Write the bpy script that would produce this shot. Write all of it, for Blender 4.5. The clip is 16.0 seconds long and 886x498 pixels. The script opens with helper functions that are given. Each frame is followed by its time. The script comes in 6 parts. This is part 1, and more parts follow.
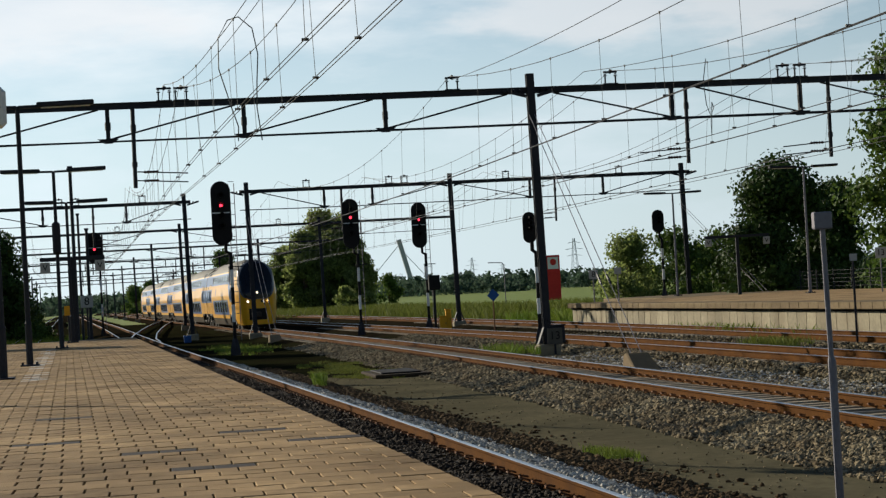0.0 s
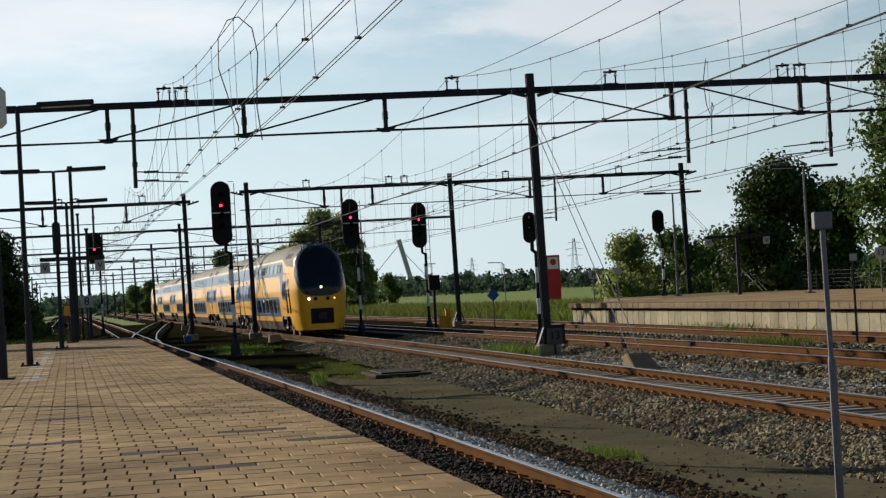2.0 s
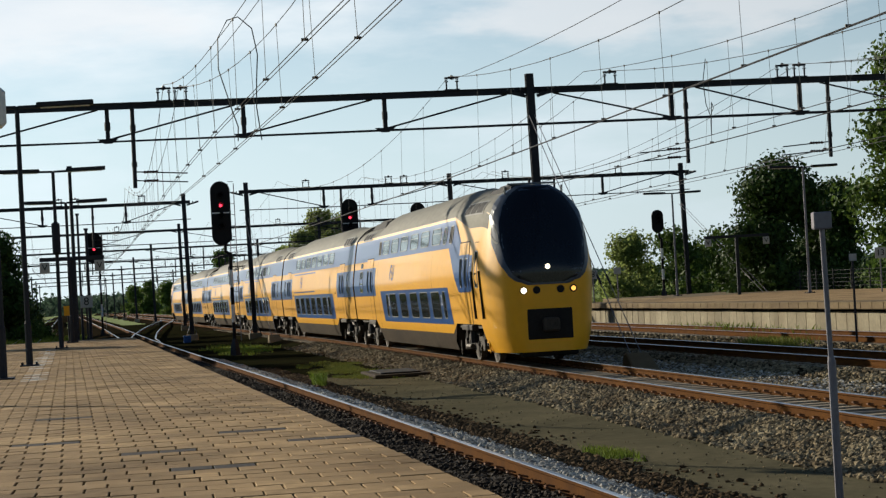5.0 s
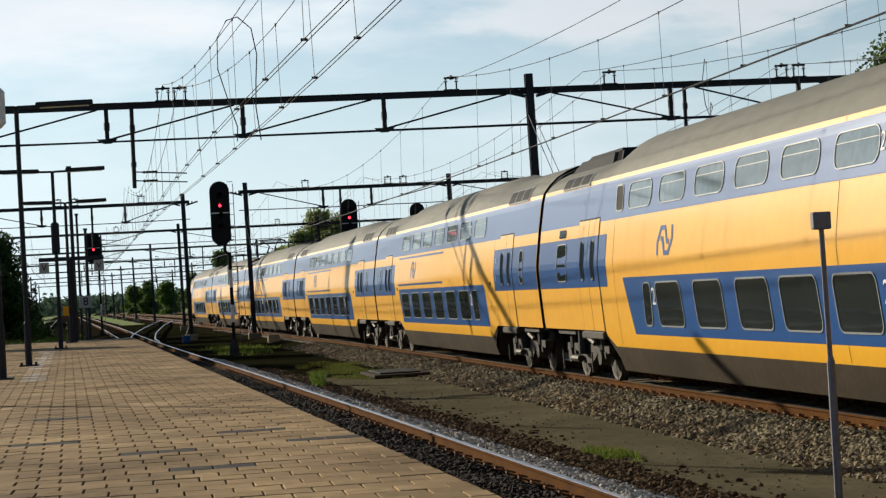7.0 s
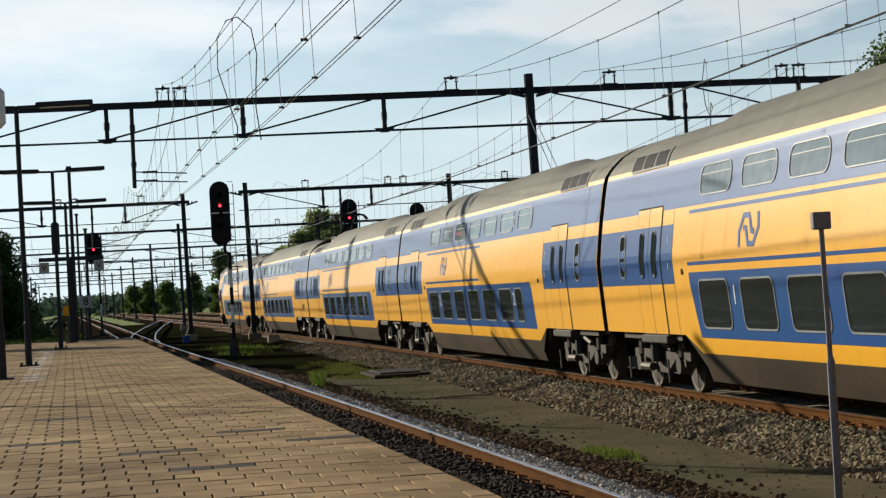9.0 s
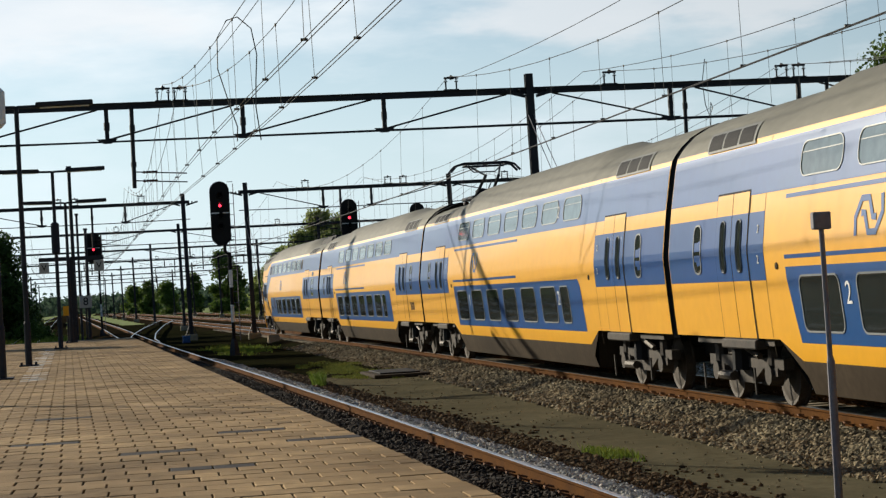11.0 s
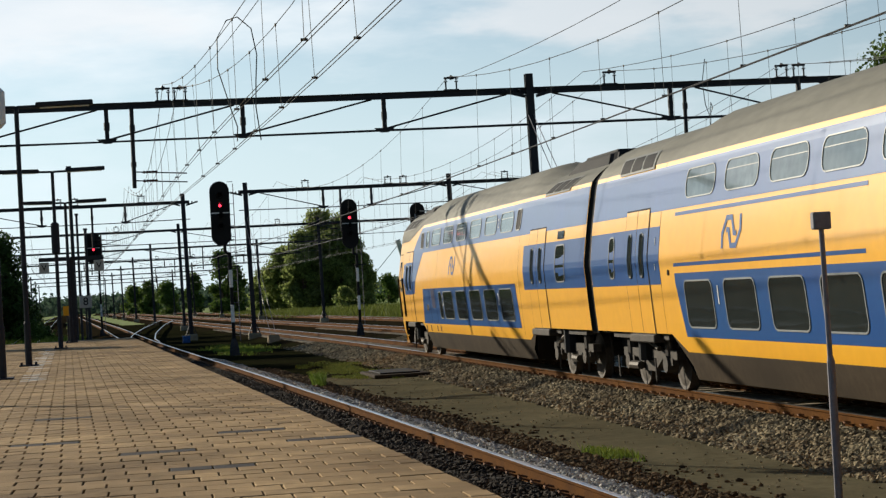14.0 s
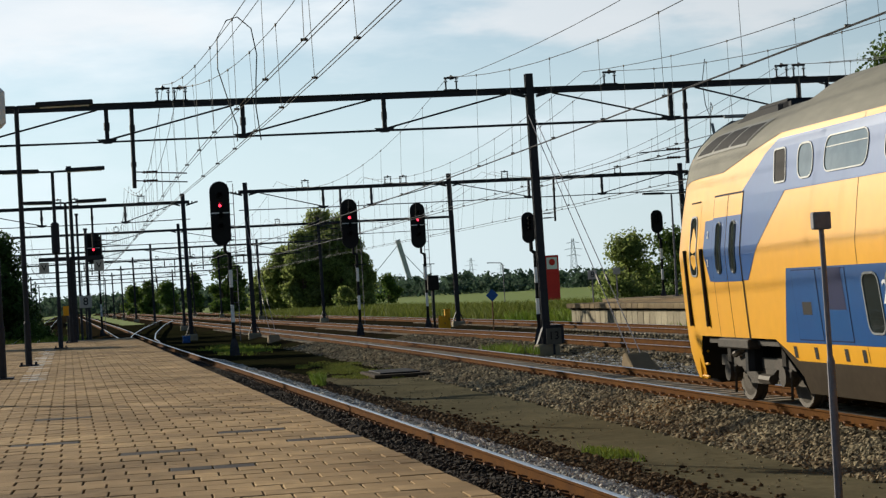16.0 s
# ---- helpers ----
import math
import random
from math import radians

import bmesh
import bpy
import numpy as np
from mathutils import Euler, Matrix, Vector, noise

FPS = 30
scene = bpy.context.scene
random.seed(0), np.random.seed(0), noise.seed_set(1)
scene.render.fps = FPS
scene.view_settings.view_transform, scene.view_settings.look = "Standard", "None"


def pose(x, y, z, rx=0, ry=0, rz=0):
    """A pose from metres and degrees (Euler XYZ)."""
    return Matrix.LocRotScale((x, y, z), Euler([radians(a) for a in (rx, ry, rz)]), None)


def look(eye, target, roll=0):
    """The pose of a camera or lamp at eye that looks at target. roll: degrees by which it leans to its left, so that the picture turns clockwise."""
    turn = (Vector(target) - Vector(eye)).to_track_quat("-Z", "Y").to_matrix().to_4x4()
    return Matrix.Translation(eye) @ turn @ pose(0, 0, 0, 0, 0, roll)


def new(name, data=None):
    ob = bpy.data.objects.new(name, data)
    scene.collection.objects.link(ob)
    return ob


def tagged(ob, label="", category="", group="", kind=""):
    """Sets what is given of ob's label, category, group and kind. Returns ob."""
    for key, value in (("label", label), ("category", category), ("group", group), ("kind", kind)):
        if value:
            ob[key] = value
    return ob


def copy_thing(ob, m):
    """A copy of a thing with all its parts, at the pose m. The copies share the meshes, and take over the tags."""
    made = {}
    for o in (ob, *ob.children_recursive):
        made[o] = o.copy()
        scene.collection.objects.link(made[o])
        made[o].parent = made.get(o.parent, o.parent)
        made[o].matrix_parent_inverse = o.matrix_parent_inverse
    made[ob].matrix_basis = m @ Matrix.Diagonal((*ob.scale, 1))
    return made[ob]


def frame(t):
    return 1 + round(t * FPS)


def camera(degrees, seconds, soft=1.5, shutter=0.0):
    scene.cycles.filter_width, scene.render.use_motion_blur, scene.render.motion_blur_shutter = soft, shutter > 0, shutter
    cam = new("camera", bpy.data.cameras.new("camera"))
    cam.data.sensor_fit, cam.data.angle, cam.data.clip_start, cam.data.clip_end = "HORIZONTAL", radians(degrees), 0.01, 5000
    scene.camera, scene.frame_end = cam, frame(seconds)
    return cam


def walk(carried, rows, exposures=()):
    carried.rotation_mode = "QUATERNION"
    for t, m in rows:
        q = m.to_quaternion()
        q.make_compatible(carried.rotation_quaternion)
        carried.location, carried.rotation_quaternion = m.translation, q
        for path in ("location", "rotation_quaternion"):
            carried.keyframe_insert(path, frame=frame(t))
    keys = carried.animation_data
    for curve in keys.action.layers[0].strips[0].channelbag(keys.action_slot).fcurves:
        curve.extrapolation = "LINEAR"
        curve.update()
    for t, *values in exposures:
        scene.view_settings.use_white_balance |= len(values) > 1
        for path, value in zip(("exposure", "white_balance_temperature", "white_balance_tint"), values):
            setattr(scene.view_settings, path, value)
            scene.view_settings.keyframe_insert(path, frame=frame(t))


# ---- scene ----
cam = camera(25.19, 16.0, soft=1.3)
EYE = (0.0, 0.0, 1.96)


def aim(yaw, pitch):
    a, b = radians(yaw), radians(pitch)
    return (EYE[0] + math.sin(a) * math.cos(b), EYE[1] + math.cos(a) * math.cos(b), EYE[2] + math.sin(b))


A = look(EYE, aim(9.483, 1.138), -3.139)
B = look(EYE, aim(9.513, 1.140), -3.139)
walk(cam, [(0, A), (4.1, A), (6.3, B), (16, B)], exposures=((0, 0.31, 6110, 7.2), (3.5, 0.31, 6110, 7.2), (6.3, 0.36, 6110, 7.2), (16, 0.36, 6110, 7.2)))

# ---- light: low evening sun, ahead and to the left ----
SUN_AZ, SUN_EL = 36.5, 19.0
SUN_DIR = Vector((-math.sin(radians(SUN_AZ)) * math.cos(radians(SUN_EL)), math.cos(radians(SUN_AZ)) * math.cos(radians(SUN_EL)), math.sin(radians(SUN_EL))))
world = bpy.data.worlds.new("evening_sky")
scene.world = world
world.use_nodes = True
wn, wl = world.node_tree.nodes, world.node_tree.links
wn.clear()
w_out, w_bg, w_sky = wn.new("ShaderNodeOutputWorld"), wn.new("ShaderNodeBackground"), wn.new("ShaderNodeTexSky")
w_sky.sky_type, w_sky.sun_disc = "NISHITA", False
w_sky.sun_elevation, w_sky.sun_rotation = radians(SUN_EL), radians(-SUN_AZ)
w_sky.air_density, w_sky.dust_density, w_sky.ozone_density = 1.0, 0.3, 2.2
w_tc, w_map, w_noise, w_ramp, w_mix = (wn.new(k) for k in ("ShaderNodeTexCoord", "ShaderNodeMapping", "ShaderNodeTexNoise", "ShaderNodeValToRGB", "ShaderNodeMix"))
w_map.inputs["Scale"].default_value = (3.0, 3.0, 11.0)
w_map.inputs["Location"].default_value = (0.35, 0.2, 0.6)
w_noise.inputs["Scale"].default_value, w_noise.inputs["Detail"].default_value, w_noise.inputs["Roughness"].default_value = 1.6, 7, 0.55
w_ramp.color_ramp.elements[0].position, w_ramp.color_ramp.elements[1].position = 0.50, 0.68
w_mix.data_type = "RGBA"
w_mix.inputs["B"].default_value = (11.5, 11.1, 10.9, 1)
wl.new(w_tc.outputs["Generated"], w_map.inputs["Vector"])
wl.new(w_map.outputs["Vector"], w_noise.inputs["Vector"])
wl.new(w_noise.outputs["Fac"], w_ramp.inputs["Fac"])
# the clouds lie low; overhead the sky is clear
w_sep0, w_low, w_cm = wn.new("ShaderNodeSeparateXYZ"), wn.new("ShaderNodeMapRange"), wn.new("ShaderNodeMath")
w_low.interpolation_type, w_cm.operation = "SMOOTHSTEP", "MULTIPLY"
w_low.inputs["From Min"].default_value, w_low.inputs["From Max"].default_value = 0.18, 0.42
w_low.inputs["To Min"].default_value, w_low.inputs["To Max"].default_value = 1.0, 0.0
wl.new(w_tc.outputs["Generated"], w_sep0.inputs["Vector"])
wl.new(w_sep0.outputs["Z"], w_low.inputs["Value"])
wl.new(w_ramp.outputs["Color"], w_cm.inputs[0])
wl.new(w_low.outputs["Result"], w_cm.inputs[1])
wl.new(w_cm.outputs["Value"], w_mix.inputs["Factor"])
wl.new(w_sky.outputs["Color"], w_mix.inputs["A"])
# pale evening haze that thickens towards the horizon all round
w_sep, w_hz, w_mix2 = wn.new("ShaderNodeSeparateXYZ"), wn.new("ShaderNodeMapRange"), wn.new("ShaderNodeMix")
w_hz.interpolation_type = "SMOOTHSTEP"
w_hz.inputs["From Min"].default_value, w_hz.inputs["From Max"].default_value = -0.02, 0.27
w_hz.inputs["To Min"].default_value, w_hz.inputs["To Max"].default_value = 0.92, 0.0
w_mix2.data_type = "RGBA"
w_mix2.inputs["B"].default_value = (9.45, 10.8, 11.25, 1)
wl.new(w_tc.outputs["Generated"], w_sep.inputs["Vector"])
wl.new(w_sep.outputs["Z"], w_hz.inputs["Value"])
# the haze scatters forward: it is bright towards the sun and thin away from it
w_dot, w_fwd, w_mul = wn.new("ShaderNodeVectorMath"), wn.new("ShaderNodeMapRange"), wn.new("ShaderNodeMath")
w_dot.operation, w_mul.operation = "DOT_PRODUCT", "MULTIPLY"
w_dot.inputs[1].default_value = SUN_DIR
w_fwd.interpolation_type = "SMOOTHSTEP"
w_fwd.inputs["From Min"].default_value, w_fwd.inputs["From Max"].default_value = -0.2, 0.75
w_fwd.inputs["To Min"].default_value, w_fwd.inputs["To Max"].default_value = 0.15, 1.0
wl.new(w_tc.outputs["Generated"], w_dot.inputs[0])
wl.new(w_dot.outputs["Value"], w_fwd.inputs["Value"])
wl.new(w_hz.outputs["Result"], w_mul.inputs[0])
wl.new(w_fwd.outputs["Result"], w_mul.inputs[1])
wl.new(w_mul.outputs["Value"], w_mix2.inputs["Factor"])
wl.new(w_mix.outputs["Result"], w_mix2.inputs["A"])
# two banks of cloud low over the yard, broken up by noise, and thin wisps between them
w_cn, w_cs = wn.new("ShaderNodeTexNoise"), wn.new("ShaderNodeVectorMath")
w_cs.operation = "MULTIPLY"
w_cs.inputs[1].default_value = (1, 1, 3.2)
w_cn.inputs["Scale"].default_value, w_cn.inputs["Detail"].default_value, w_cn.inputs["Roughness"].default_value = 14.0, 8, 0.58
wl.new(w_tc.outputs["Generated"], w_cs.inputs[0])
wl.new(w_cs.outputs["Vector"], w_cn.inputs["Vector"])
bank = None
for yaw, pitch, wide in ((-1.8, 8.4, 0.13), (14.6, 8.0, 0.11), (18.4, 8.1, 0.12), (-16.0, 9.0, 0.15), (36.0, 8.5, 0.16), (60.0, 9.0, 0.2)):
    ca, cb = radians(yaw), radians(pitch)
    d_, r_ = wn.new("ShaderNodeVectorMath"), wn.new("ShaderNodeMapRange")
    d_.operation = "DISTANCE"
    d_.inputs[1].default_value = (math.sin(ca) * math.cos(cb), math.cos(ca) * math.cos(cb), math.sin(cb) * 3.2)
    r_.inputs["From Min"].default_value, r_.inputs["From Max"].default_value = 0.0, wide
    r_.inputs["To Min"].default_value, r_.inputs["To Max"].default_value = 1.0, 0.0
    wl.new(w_cs.outputs["Vector"], d_.inputs[0])
    wl.new(d_.outputs["Value"], r_.inputs["Value"])
    if bank:
        mx = wn.new("ShaderNodeMath")
        mx.operation = "MAXIMUM"
        wl.new(bank, mx.inputs[0])
        wl.new(r_.outputs["Result"], mx.inputs[1])
        bank = mx.outputs["Value"]
    else:
        bank = r_.outputs["Result"]
w_ca, w_cr, w_mix3 = wn.new("ShaderNodeMath"), wn.new("ShaderNodeMapRange"), wn.new("ShaderNodeMix")
w_ca.operation, w_cr.interpolation_type, w_mix3.data_type = "MULTIPLY_ADD", "SMOOTHSTEP", "RGBA"
w_ca.inputs[1].default_value = 0.7
w_cr.inputs["From Min"].default_value, w_cr.inputs["From Max"].default_value = 0.68, 1.0
w_cr.inputs["To Max"].default_value = 0.72
w_mix3.inputs["B"].default_value = (10.9, 10.65, 10.5, 1)
wl.new(bank, w_ca.inputs[0])
wl.new(w_cn.outputs["Fac"], w_ca.inputs[2])
wl.new(w_ca.outputs["Value"], w_cr.inputs["Value"])
wl.new(w_cr.outputs["Result"], w_mix3.inputs["Factor"])
wl.new(w_mix2.outputs["Result"], w_mix3.inputs["A"])
wl.new(w_mix3.outputs["Result"], w_bg.inputs["Color"])
# the whole sky brightens towards the sun
w_str = wn.new("ShaderNodeMapRange")
w_str.inputs["From Min"].default_value, w_str.inputs["From Max"].default_value = 0.45, 0.86
w_str.inputs["To Min"].default_value, w_str.inputs["To Max"].default_value = 0.0520, 0.0715
wl.new(w_dot.outputs["Value"], w_str.inputs["Value"])
wl.new(w_str.outputs["Result"], w_bg.inputs["Strength"])
wl.new(w_bg.outputs["Background"], w_out.inputs["Surface"])
sun_data = bpy.data.lights.new("sun", "SUN")
sun_data.energy, sun_data.angle, sun_data.color = 5.0, radians(0.6), (1.0, 0.86, 0.66)
sun = new("sun", sun_data)
sun.matrix_basis = look((-40, 90, 60), Vector((-40, 90, 60)) - SUN_DIR)


# ---- materials ----
def mat(name, base, rough=0.7, metal=0.0, var=0.25, scale=6.0, bump=0.0, bscale=40.0, coat=0.0, tint=None, rand=0.0, spec=0.12, emit=None, power=0.0, stretch=(1, 1, 1), fine=0.5, place=False, thin=0.0):
    """A surface with two scales of variation, tint towards a second colour, and fine relief."""
    m = bpy.data.materials.new(name)
    m.use_nodes = True
    n, l = m.node_tree.nodes, m.node_tree.links
    s = n["Principled BSDF"]
    s.inputs["Roughness"].default_value, s.inputs["Metallic"].default_value = rough, metal
    s.inputs["Specular IOR Level"].default_value = spec
    s.inputs["Coat Weight"].default_value, s.inputs["Coat Roughness"].default_value = coat, 0.09
    tc, mp = n.new("ShaderNodeTexCoord"), n.new("ShaderNodeMapping")
    mp.inputs["Scale"].default_value = stretch
    if place:
        l.new(n.new("ShaderNodeNewGeometry").outputs["Position"], mp.inputs["Vector"])
    else:
        l.new(tc.outputs["Object"], mp.inputs["Vector"])
    big, small, mix1, mix2 = n.new("ShaderNodeTexNoise"), n.new("ShaderNodeTexNoise"), n.new("ShaderNodeMix"), n.new("ShaderNodeMix")
    big.inputs["Scale"].default_value, big.inputs["Detail"].default_value = scale * 0.25, 4
    small.inputs["Scale"].default_value, small.inputs["Detail"].default_value = scale * 3.0, 5
    l.new(mp.outputs["Vector"], big.inputs["Vector"])
    l.new(mp.outputs["Vector"], small.inputs["Vector"])
    r1, r2 = n.new("ShaderNodeMapRange"), n.new("ShaderNodeMapRange")
    for r, src in ((r1, big), (r2, small)):
        r.inputs["From Min"].default_value, r.inputs["From Max"].default_value = 0.32, 0.68
        l.new(src.outputs["Fac"], r.inputs["Value"])
    other = tint or tuple(c * (1 - var) for c in base)
    mix1.data_type = mix2.data_type = "RGBA"
    mix1.inputs["A"].default_value, mix1.inputs["B"].default_value = (*base, 1), (*other, 1)
    l.new(r1.outputs["Result"], mix1.inputs["Factor"])
    mul = n.new("ShaderNodeMath")
    mul.operation = "MULTIPLY"
    mul.inputs[1].default_value = fine
    l.new(r2.outputs["Result"], mul.inputs[0])
    l.new(mul.outputs["Value"], mix2.inputs["Factor"])
    l.new(mix1.outputs["Result"], mix2.inputs["A"])
    mix2.inputs["B"].default_value = (*(c * (1 - var) * 0.8 for c in base), 1)
    col = mix2.outputs["Result"]
    if rand:
        oi, geo, add, fr, hsv = n.new("ShaderNodeObjectInfo"), n.new("ShaderNodeNewGeometry"), n.new("ShaderNodeMath"), n.new("ShaderNodeMath"), n.new("ShaderNodeHueSaturation")
        fr.operation = "FRACT"
        l.new(oi.outputs["Random"], add.inputs[0])
        l.new(geo.outputs["Random Per Island"], add.inputs[1])
        l.new(add.outputs["Value"], fr.inputs[0])
        rr = n.new("ShaderNodeMapRange")
        rr.inputs["To Min"].default_value, rr.inputs["To Max"].default_value = 1 - rand, 1 + rand
        l.new(fr.outputs["Value"], rr.inputs["Value"])
        l.new(rr.outputs["Result"], hsv.inputs["Value"])
        l.new(col, hsv.inputs["Color"])
        col = hsv.outputs["Color"]
    l.new(col, s.inputs["Base Color"])
    if bump:
        bn, bp = n.new("ShaderNodeTexNoise"), n.new("ShaderNodeBump")
        bn.inputs["Scale"].default_value, bn.inputs["Detail"].default_value = bscale, 4
        bp.inputs["Strength"].default_value, bp.inputs["Distance"].default_value = bump, 0.02
        l.new(mp.outputs["Vector"], bn.inputs["Vector"])
        l.new(bn.outputs["Fac"], bp.inputs["Height"])
        l.new(bp.outputs["Normal"], s.inputs["Normal"])
    if thin:
        tr, mx = n.new("ShaderNodeBsdfTranslucent"), n.new("ShaderNodeMixShader")
        hs = n.new("ShaderNodeHueSaturation")
        hs.inputs["Value"].default_value, hs.inputs["Hue"].default_value = 1.5, 0.485
        l.new(col, hs.inputs["Color"])
        l.new(hs.outputs["Color"], tr.inputs["Color"])
        mx.inputs["Fac"].default_value = thin
        l.new(s.outputs["BSDF"], mx.inputs[1])
        l.new(tr.outputs["BSDF"], mx.inputs[2])
        l.new(mx.outputs["Shader"], n["Material Output"].inputs["Surface"])
    if emit:
        s.inputs["Emission Color"].default_value, s.inputs["Emission Strength"].default_value = (*emit, 1), power
    return m


# bed colour darkened to paint the shade between the loose stones
M_BALLAST_SHADED = mat("ballast", (0.020, 0.0165, 0.010), 0.95, var=0.45, scale=8, bump=0.9, bscale=22, tint=(0.022, 0.017, 0.010), spec=0.0)
M_STONE = mat("ballast_stone", (0.27, 0.225, 0.14), 0.9, var=0.35, scale=3, rand=0.70, tint=(0.14, 0.10, 0.055), spec=0.05)
M_STONE_DARK = mat("oily_ballast_stone", (0.045, 0.033, 0.022), 0.85, var=0.35, scale=3, rand=0.5, tint=(0.03, 0.02, 0.013))
M_STONE_BROWN = mat("brown_ballast_stone", (0.11, 0.074, 0.038), 0.9, var=0.35, scale=3, rand=0.6, tint=(0.065, 0.04, 0.02), spec=0.05)
M_STONE_CLEAN = mat("clean_ballast_stone", (0.46, 0.44, 0.38), 0.85, var=0.3, scale=3, rand=0.62, tint=(0.30, 0.285, 0.26), spec=0.05)
M_PATH = mat("cinder_path", (0.145, 0.128, 0.080), 0.95, var=0.4, scale=2.2, bump=0.4, bscale=60, tint=(0.092, 0.084, 0.053), spec=0.0)
# dark soil, darkened further with the trees' shade painted into its colour
M_SOIL_SHADED = mat("dark_soil", (0.016, 0.0145, 0.008), 0.95, var=0.4, scale=3, bump=0.8, bscale=25, tint=(0.02, 0.022, 0.009), spec=0.0)
M_GRASS = mat("meadow", (0.15, 0.22, 0.03), 0.9, var=0.35, scale=0.35, bump=0.6, bscale=6, tint=(0.19, 0.23, 0.045), place=True)
M_BLADE = mat("grass_blade", (0.13, 0.22, 0.025), 0.7, var=0.3, scale=2, rand=0.35, tint=(0.17, 0.21, 0.035), thin=0.15)
M_DRY = mat("dry_grass_blade", (0.16, 0.18, 0.035), 0.8, var=0.3, scale=2, rand=0.4, tint=(0.11, 0.15, 0.027), thin=0.15)
M_RAILSIDE = mat("rusty_rail", (0.115, 0.048, 0.0105), 0.8, var=0.4, scale=9, bump=0.2, tint=(0.075, 0.032, 0.010), spec=0.02)
M_RAILTOP = mat("polished_rail", (0.50, 0.48, 0.47), 0.3, metal=1.0, var=0.2, scale=9)
M_SLEEPER = mat("concrete_sleeper", (0.36, 0.30, 0.215), 0.9, var=0.35, scale=7, bump=0.3, rand=0.15)
M_SLEEPER_DARK = mat("tarred_sleeper", (0.028, 0.02, 0.013), 0.9, var=0.4, scale=6, bump=0.4, rand=0.2)
M_CLIP = mat("rusty_clip", (0.22, 0.11, 0.055), 0.7, var=0.4, scale=12)
M_TILE = mat("concrete_paver", (0.49, 0.335, 0.168), 0.85, var=0.34, scale=3.2, fine=0.75, bump=0.2, bscale=70, rand=0.17, tint=(0.17, 0.108, 0.052), place=True, spec=0.06)
M_TILE_DARK = mat("dark_paver", (0.05, 0.04, 0.035), 0.8, var=0.3, scale=6, bump=0.2, rand=0.1)
M_TILE_PALE = mat("pale_paver", (0.56, 0.50, 0.42), 0.8, var=0.2, scale=6, bump=0.2, rand=0.1)
M_JOINT = mat("joint_sand", (0.085, 0.062, 0.038), 1.0, var=0.4, scale=10, spec=0.0)
M_CONC = mat("weathered_concrete", (0.36, 0.32, 0.225), 0.9, var=0.4, scale=2.5, bump=0.3, bscale=30, tint=(0.22, 0.185, 0.125), rand=0.16, place=True)
M_CONC_EDGE = mat("platform_edge_concrete", (0.22, 0.165, 0.09), 0.9, var=0.35, scale=3, bump=0.3, tint=(0.15, 0.108, 0.062), rand=0.12, place=True)
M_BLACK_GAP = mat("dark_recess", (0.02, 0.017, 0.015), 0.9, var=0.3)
M_STEEL = mat("dark_painted_steel", (0.03, 0.032, 0.04), 0.55, metal=0.0, var=0.3, scale=5, bump=0.1)
M_GALV = mat("galvanised_steel", (0.22, 0.21, 0.23), 0.5, metal=0.3, var=0.25, scale=8)
M_WIRE = mat("copper_wire", (0.10, 0.095, 0.09), 0.5, metal=0.5, var=0.2)
M_INSUL = mat("brown_insulator", (0.05, 0.03, 0.025), 0.25, var=0.2)
M_SIGNAL = mat("signal_black", (0.012, 0.012, 0.013), 0.6, var=0.2)
M_WHITE = mat("white_enamel", (0.78, 0.78, 0.76), 0.4, var=0.12, scale=4)
# white boards, greyed in the colour for their side away from the sun
M_BOARD = mat("aged_white_board", (0.42, 0.42, 0.40), 0.6, var=0.2, scale=4)
M_BOARD_DARK = mat("weathered_board", (0.10, 0.095, 0.08), 0.7, var=0.3, scale=5)
M_RED_LAMP = mat("red_lamp", (0.6, 0.02, 0.03), 0.3, emit=(1.0, 0.03, 0.06), power=3.5)
M_BLUE_SIGN = mat("blue_enamel", (0.02, 0.09, 0.30), 0.35, var=0.15)
M_YELLOW_BOX = mat("yellow_box", (0.72, 0.36, 0.02), 0.5, var=0.2)
M_RED_SIGN = mat("red_panel", (0.55, 0.035, 0.03), 0.45, var=0.15, scale=1)
M_BARK = mat("bark", (0.12, 0.09, 0.065), 0.95, var=0.4, scale=6, bump=0.6)
M_LEAF = mat("leaf", (0.06, 0.115, 0.022), 0.6, var=0.35, scale=0.6, rand=0.45, tint=(0.10, 0.15, 0.03), thin=0.28)
M_LEAF_PALE = mat("pale_leaf", (0.14, 0.195, 0.055), 0.6, var=0.35, scale=0.6, rand=0.45, tint=(0.19, 0.225, 0.075), thin=0.5)
M_LEAF_DARK = mat("dark_leaf", (0.035, 0.07, 0.016), 0.6, var=0.35, scale=0.6, rand=0.5, tint=(0.06, 0.10, 0.02), thin=0.12)
# far leaves bluer than the near ones: some haze mixed into the colour
M_FAR_HAZED = mat("far_wood", (0.055, 0.09, 0.06), 0.9, var=0.35, scale=0.1, rand=0.3, tint=(0.075, 0.11, 0.08), thin=0.3)
M_FAR_STEEL = mat("far_steel", (0.42, 0.45, 0.48), 0.6, var=0.1)


# ---- mesh helpers ----
def part(name, bm, material, parent=None, label=""):
    """Links a bmesh (or (verts, faces)) as one mesh object, under parent if there is one."""
    me = bpy.data.meshes.new(name)
    if isinstance(bm, tuple):
        me.from_pydata(bm[0], [], bm[1])
    else:
        bm.to_mesh(me)
        bm.free()
    for m in (material if isinstance(material, (list, tuple)) else [material]):
        me.materials.append(m)
    ob = new(name, me)
    ob.parent = parent
    if label:
        tagged(ob, label)
    return ob


